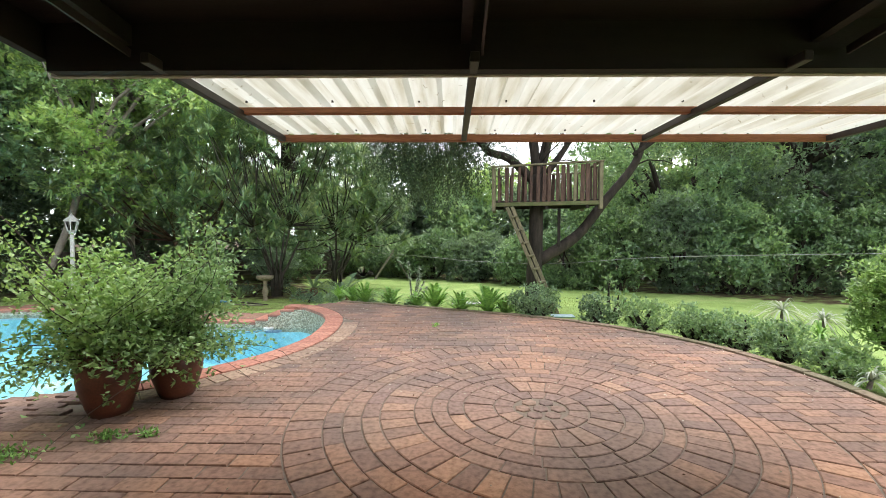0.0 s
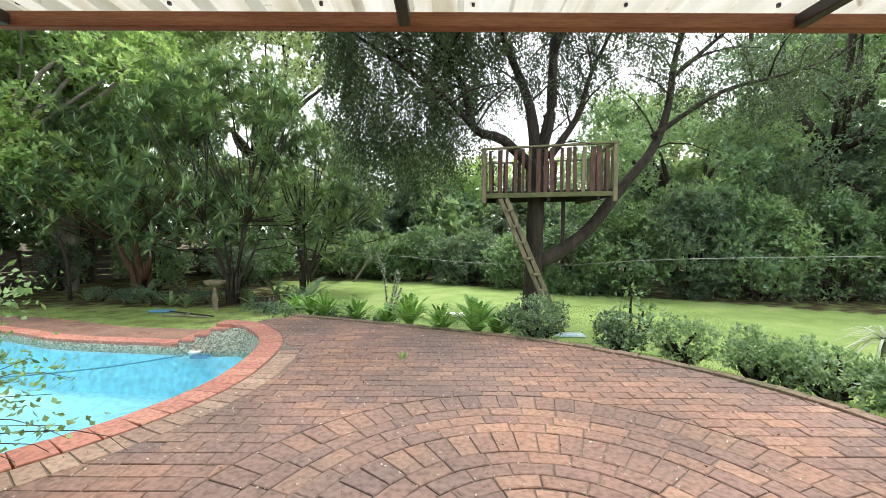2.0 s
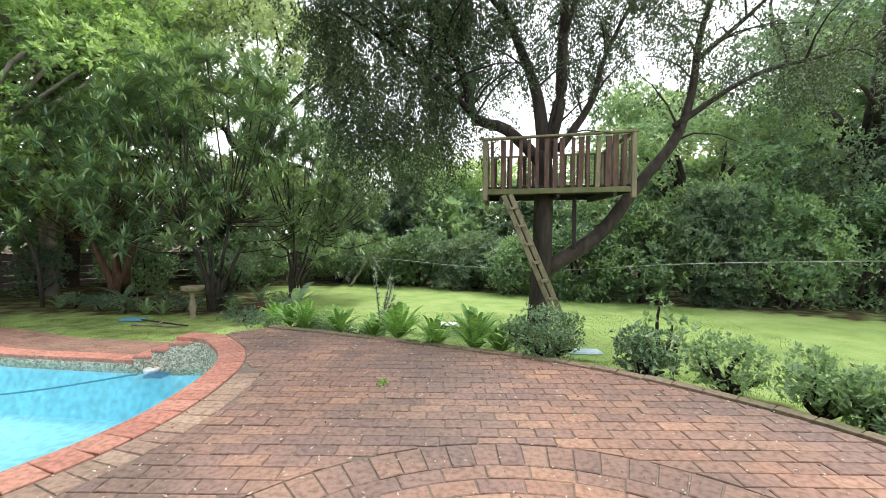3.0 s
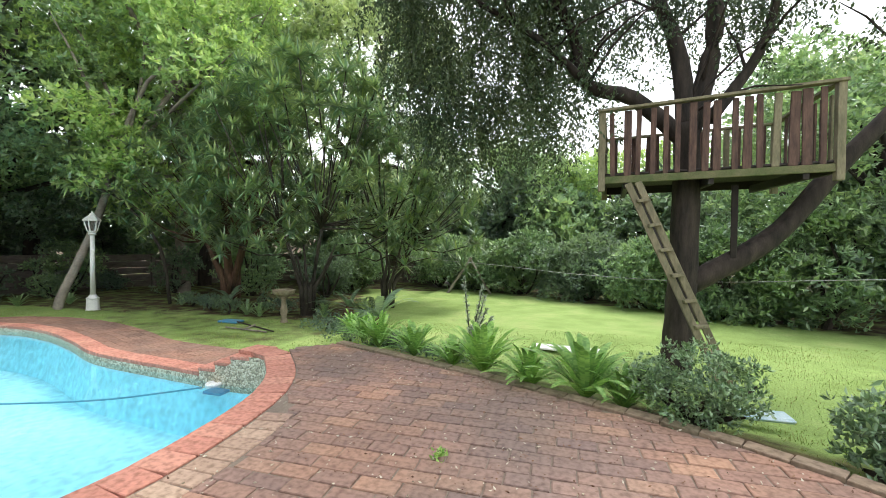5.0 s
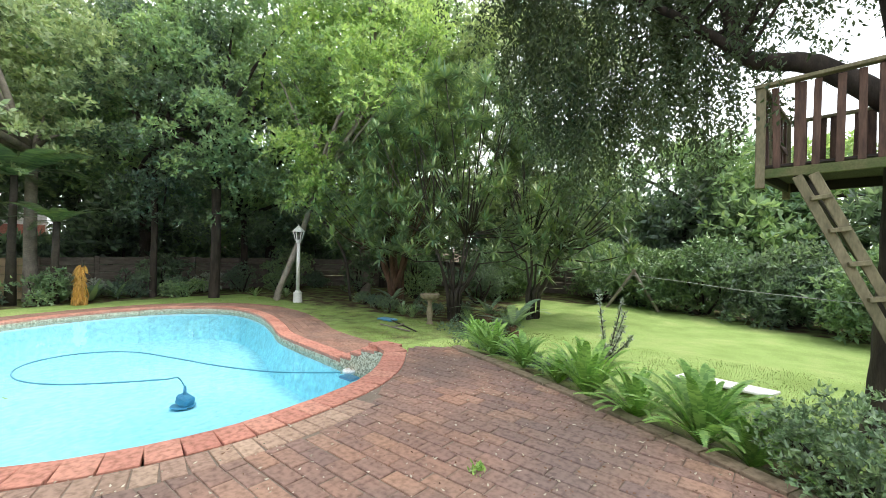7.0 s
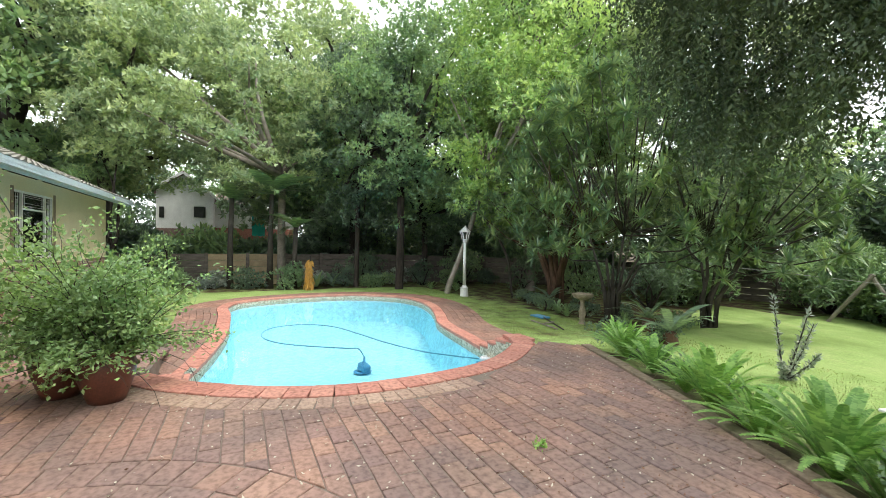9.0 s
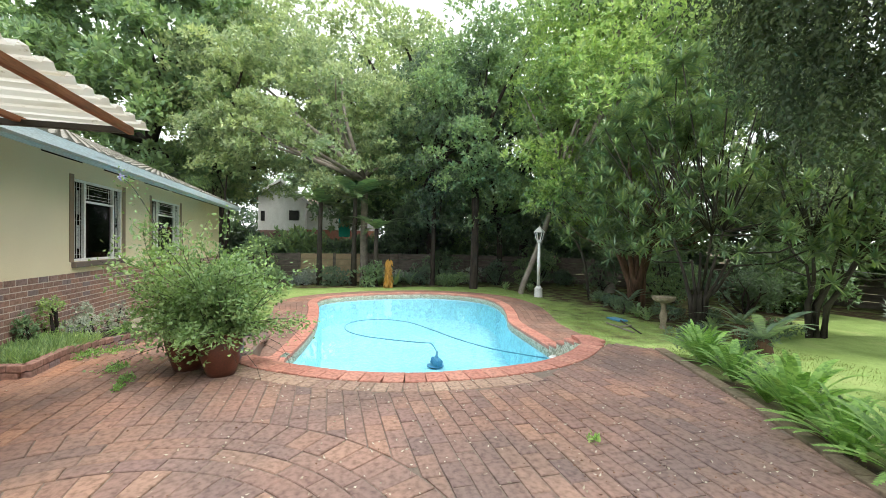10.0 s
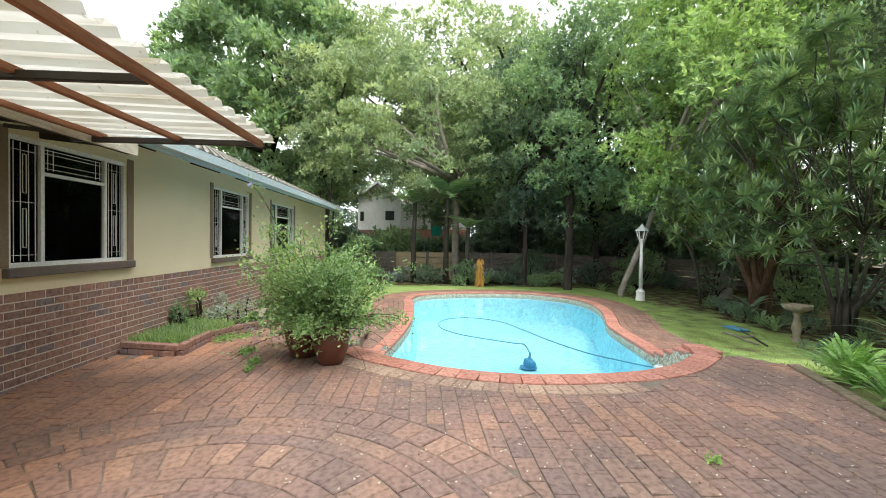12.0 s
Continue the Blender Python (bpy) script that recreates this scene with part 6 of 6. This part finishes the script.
# ---- pieces of paving, coping and walls ----
CX, CY, CR = 2.67, 5.19, 2.28
BL, BW = 0.302, 0.156
near_soldier = offset_line(near, -0.345)
near_field = [a.lerp(b, min(1, max(0, (a.y - 8.9) / 0.7))) for a, b in zip(offset_line(near, -0.64), near_soldier)]
r = random.Random(21)
variants = [piece_mesh([(-BL / 2 + g, -BW / 2 + g), (BL / 2 - g, -BW / 2 + g * 1.3), (BL / 2 - g * 1.2, BW / 2 - g), (-BL / 2 + g * 1.1, BW / 2 - g)], 0.05, M_PAVER) for g in (0.004, 0.005, 0.006)]
whole, rest = [], []
row = 0
y = -2.1
while y < 11.7:
    x = -5.2 + (0.15 if row % 2 else 0.0) + r.uniform(-0.03, 0.03)
    while x < 6.3:
        cx, cy = x + BL / 2, y + BW / 2
        x += BL
        if math.hypot(cx - CX, cy - CY) < CR - 0.2:
            continue
        if cy < 2.5 and cx < 0.3:
            continue
        if cx < -1.15 and 2.45 < cy < 3.3:
            continue
        poly = [(cx - BL / 2 + 0.004, cy - BW / 2 + 0.004), (cx + BL / 2 - 0.004, cy - BW / 2 + 0.004), (cx + BL / 2 - 0.004, cy + BW / 2 - 0.004), (cx - BL / 2 + 0.004, cy + BW / 2 - 0.004)]
        cut = False
        d = math.hypot(cx - CX, cy - CY)
        if d < CR + 0.2:
            u = ((cx - CX) / d, (cy - CY) / d)
            if any(math.hypot(p[0] - CX, p[1] - CY) < CR + 0.006 for p in poly):
                poly, cut = clip(poly, CX + u[0] * (CR + 0.006), CY + u[1] * (CR + 0.006), *u), True
        for ln, off in ((edge_line, 0.15), (near_field, 0.0)):
            if not poly:
                break
            k = min(range(len(ln)), key=lambda i: (ln[i].x - cx) ** 2 + (ln[i].y - cy) ** 2)
            if (ln[k] - Vector((cx, cy))).length < 0.5 + off:
                t = (ln[min(k + 1, len(ln) - 1)] - ln[max(k - 1, 0)]).normalized()
                nrm = Vector((-t.y, t.x)) if ln is edge_line else Vector((t.y, -t.x))
                p0 = ln[k] + nrm * off
                if any((Vector(p) - p0).dot(nrm) < 0 for p in poly):
                    poly, cut = clip(poly, p0.x, p0.y, nrm.x, nrm.y), True
        if len(poly) < 3 or area(poly) < 0.004 or not inside((sum(p[0] for p in poly) / len(poly), sum(p[1] for p in poly) / len(poly)), patio_poly):
            continue
        if near_dist(cx, cy, near_out) < (0.27 if cy < 9.0 else 0.07) and not cut:
            continue
        z = paved_z(cx, cy) + r.uniform(-0.004, 0.003)
        if not cut and (0.2 < cx < 4.6 and (cy > 7.3 or cy < 3.2) and cy > 2.2 or -0.5 < cx < 0.4 and cy > 4.0) and len(whole) < 300 and cy < 10:
            whole.append((cx, cy, z))
        else:
            rest.append((poly, z))
    y += BW
    row += 1
for cx, cy, z in whole:
    ob = new("brick", r.choice(variants))
    ob.parent = patio
    ob.matrix_basis = pose(cx, cy, z, r.uniform(-0.4, 0.4), r.uniform(-0.4, 0.4), r.uniform(-1.2, 1.2) + (180 if r.random() < 0.5 else 0))
joined("pavers", rest, 0.05, M_PAVER_J, patio, "weathered red brown clay pavers")

# the round pattern
medallion = structure("paving_circle")
raw("bedding", [(CX + CR * math.cos(a * math.pi / 30), CY + CR * math.sin(a * math.pi / 30), -0.013) for a in range(60)], [tuple(range(60))], M_JOINT, medallion)
hexa = piece_mesh([(0.078 * math.cos(a * math.pi / 3 + 0.3), 0.078 * math.sin(a * math.pi / 3 + 0.3)) for a in range(6)], 0.05, M_PAVER)
for k in range(7):
    ob = new("brick", hexa)
    ob.parent = medallion
    a = k * math.pi / 3
    ob.matrix_basis = pose(CX + (0.165 * math.cos(a) if k < 6 else 0), CY + (0.165 * math.sin(a) if k < 6 else 0), 0.001, 0, 0, r.uniform(-8, 8))
for r0, r1, width in ((0.255, 0.44, 0.16), (0.44, 0.73, 0.165), (0.73, 0.88, 0.30), (0.88, 1.03, 0.30), (1.03, 1.19, 0.30), (1.19, 1.50, 0.17), (1.50, 1.66, 0.30), (1.66, 1.82, 0.30), (1.82, 1.98, 0.30), (1.98, 2.28, 0.18)):
    rm = (r0 + r1) / 2
    cnt = round(2 * math.pi * rm / width)
    h = math.pi / cnt
    g = 0.005
    seg = 3 if width > 0.2 else 1
    outer_arc = [(r1 - g, h * (1 - 2 * i / seg) * (1 - g / rm / h)) for i in range(seg + 1)]
    inner_arc = [(r0 + g, h * (2 * i / seg - 1) * (1 - g / rm / h)) for i in range(seg + 1)]
    poly = [(q * math.cos(a) - rm, q * math.sin(a)) for q, a in inner_arc + outer_arc]
    me = piece_mesh(poly, 0.05, M_PAVER)
    start = r.uniform(0, 1)
    for k in range(cnt):
        a = 2 * h * (k + start)
        ob = new("brick", me)
        ob.parent = medallion
        ob.matrix_basis = pose(CX + rm * math.cos(a), CY + rm * math.sin(a), r.uniform(-0.004, 0.004), r.uniform(-0.6, 0.6), r.uniform(-0.6, 0.6), math.degrees(a) + r.uniform(-0.7, 0.7))

# kerb, row beside the coping, coping
kerb = structure("kerb")
me = piece_mesh([(-0.143, -0.07), (0.143, -0.07), (0.143, 0.07), (-0.143, 0.07)], 0.14, M_KERB)
for p, t in along(offset_line(edge_line, 0.07), 0.295):
    ob = new("brick", me)
    ob.parent = kerb
    ob.matrix_basis = pose(p.x, p.y, 0.022 + r.uniform(-0.006, 0.006), r.uniform(-1.5, 1.5), r.uniform(-1, 1), math.degrees(math.atan2(t.y, t.x)) + r.uniform(-1.5, 1.5))
border = structure("coping_border")
me = piece_mesh([(-0.076, -0.14), (0.076, -0.14), (0.076, 0.14), (-0.076, 0.14)], 0.05, M_BORDER)
for p, t in along(offset_line(near, -0.49), 0.163):
    if p.y > 9.0:
        break
    ob = new("brick", me)
    ob.parent = border
    ob.matrix_basis = pose(p.x, p.y, r.uniform(-0.004, 0.003), r.uniform(-0.5, 0.5), r.uniform(-0.5, 0.5), math.degrees(math.atan2(t.y, t.x)) + r.uniform(-1.5, 1.5))
coping = structure("pool_coping")
me = piece_mesh([(-0.118, -0.165), (0.118, -0.165), (0.118, 0.165), (-0.118, 0.165)], 0.06, M_COPING)
curl = near + [Vector((-1.72, 10.68)), Vector((-1.95, 10.72))]
for p, t in along(offset_line(curl, -0.165), 0.244):
    ob = new("brick", me)
    ob.parent = coping
    ob.matrix_basis = pose(p.x, p.y, 0.008 + r.uniform(-0.002, 0.002), r.uniform(-0.4, 0.4), 0, math.degrees(math.atan2(t.y, t.x)))
me = piece_mesh([(-0.11, -0.145), (0.11, -0.145), (0.11, 0.145), (-0.11, 0.145)], 0.06, M_COPING)
far = [pool_line[k] for k in ks] + [pool_line[0]]
for p, t in along(offset_line(far, -0.14), 0.229):
    if p.x > -2.55 and p.y > 9:
        continue
    ob = new("brick", me)
    ob.parent = coping
    ob.matrix_basis = pose(p.x, p.y, -0.345 + r.uniform(-0.003, 0.003), r.uniform(-0.4, 0.4), 0, math.degrees(math.atan2(t.y, t.x)))
# low deck pavers, in rows that follow the pool
rows_items = []
for j in range(6):
    off = -0.30 - 0.156 * j
    ln = offset_line(far, off - 0.078)
    for k, (p, t) in enumerate(along(ln, 0.302)):
        nrm = Vector((-t.y, t.x))
        pts = [p + t * a + nrm * b for a, b in ((-0.147, -0.074), (0.147, -0.074), (0.147, 0.074), (-0.147, 0.074))]
        if p.x > -2.4 and p.y > 9 or inside((p.x, p.y), patio_poly):
            continue
        rows_items.append(([(q.x, q.y) for q in pts], -0.362 - 0.004 * j + r.uniform(-0.004, 0.003)))
joined("pavers", rows_items, 0.05, M_DECK, deck, "pale red clay pavers round the pool")

# bricks of the house wall
def wall_brick(w, h):
    V, F = prism([(-w / 2, -h / 2), (w / 2, -h / 2), (w / 2, h / 2), (-w / 2, h / 2)], 0.03, 0.004)
    me = bpy.data.meshes.new("brick")
    me.from_pydata([(x, z, y) for x, y, z in V], [], [f[::-1] for f in F])
    me.materials.append(M_WALLBRICK)
    return me


stretch = wall_brick(0.226, 0.072)
roll_me = wall_brick(0.222, 0.085)
V, F = [], []
count = 0


def add_wall_brick(x, z, me, w, h):
    global count
    if x > -5.1 and count < 300:
        ob = new("brick", me)
        ob.parent = wall
        ob.matrix_basis = pose(x, WALL_Y + r.uniform(-0.001, 0.002), z)
        count += 1
        return
    v, f = prism([(-w / 2, -h / 2), (w / 2, -h / 2), (w / 2, h / 2), (-w / 2, h / 2)], 0.03, 0.004)
    b = len(V)
    V.extend((x + a, WALL_Y + c2, z + b2) for a, b2, c2 in v)
    F.extend(tuple(i + b for i in face)[::-1] for face in f)


for c in range(13):
    z = 0.845 - c * 0.085
    x = 0.35 - (0.111 if c % 2 else 0.226)
    while x > -13.5:
        add_wall_brick(x, z, stretch, 0.226, 0.072)
        x -= 0.232
x = 0.35 - 0.111
while x > -13.5:
    add_wall_brick(x, 0.936, roll_me, 0.222, 0.085)
    x -= 0.232
raw("wall_bricks", V, F, M_WALLBRICK_J, wall, "brown face brick", kind="stuff")
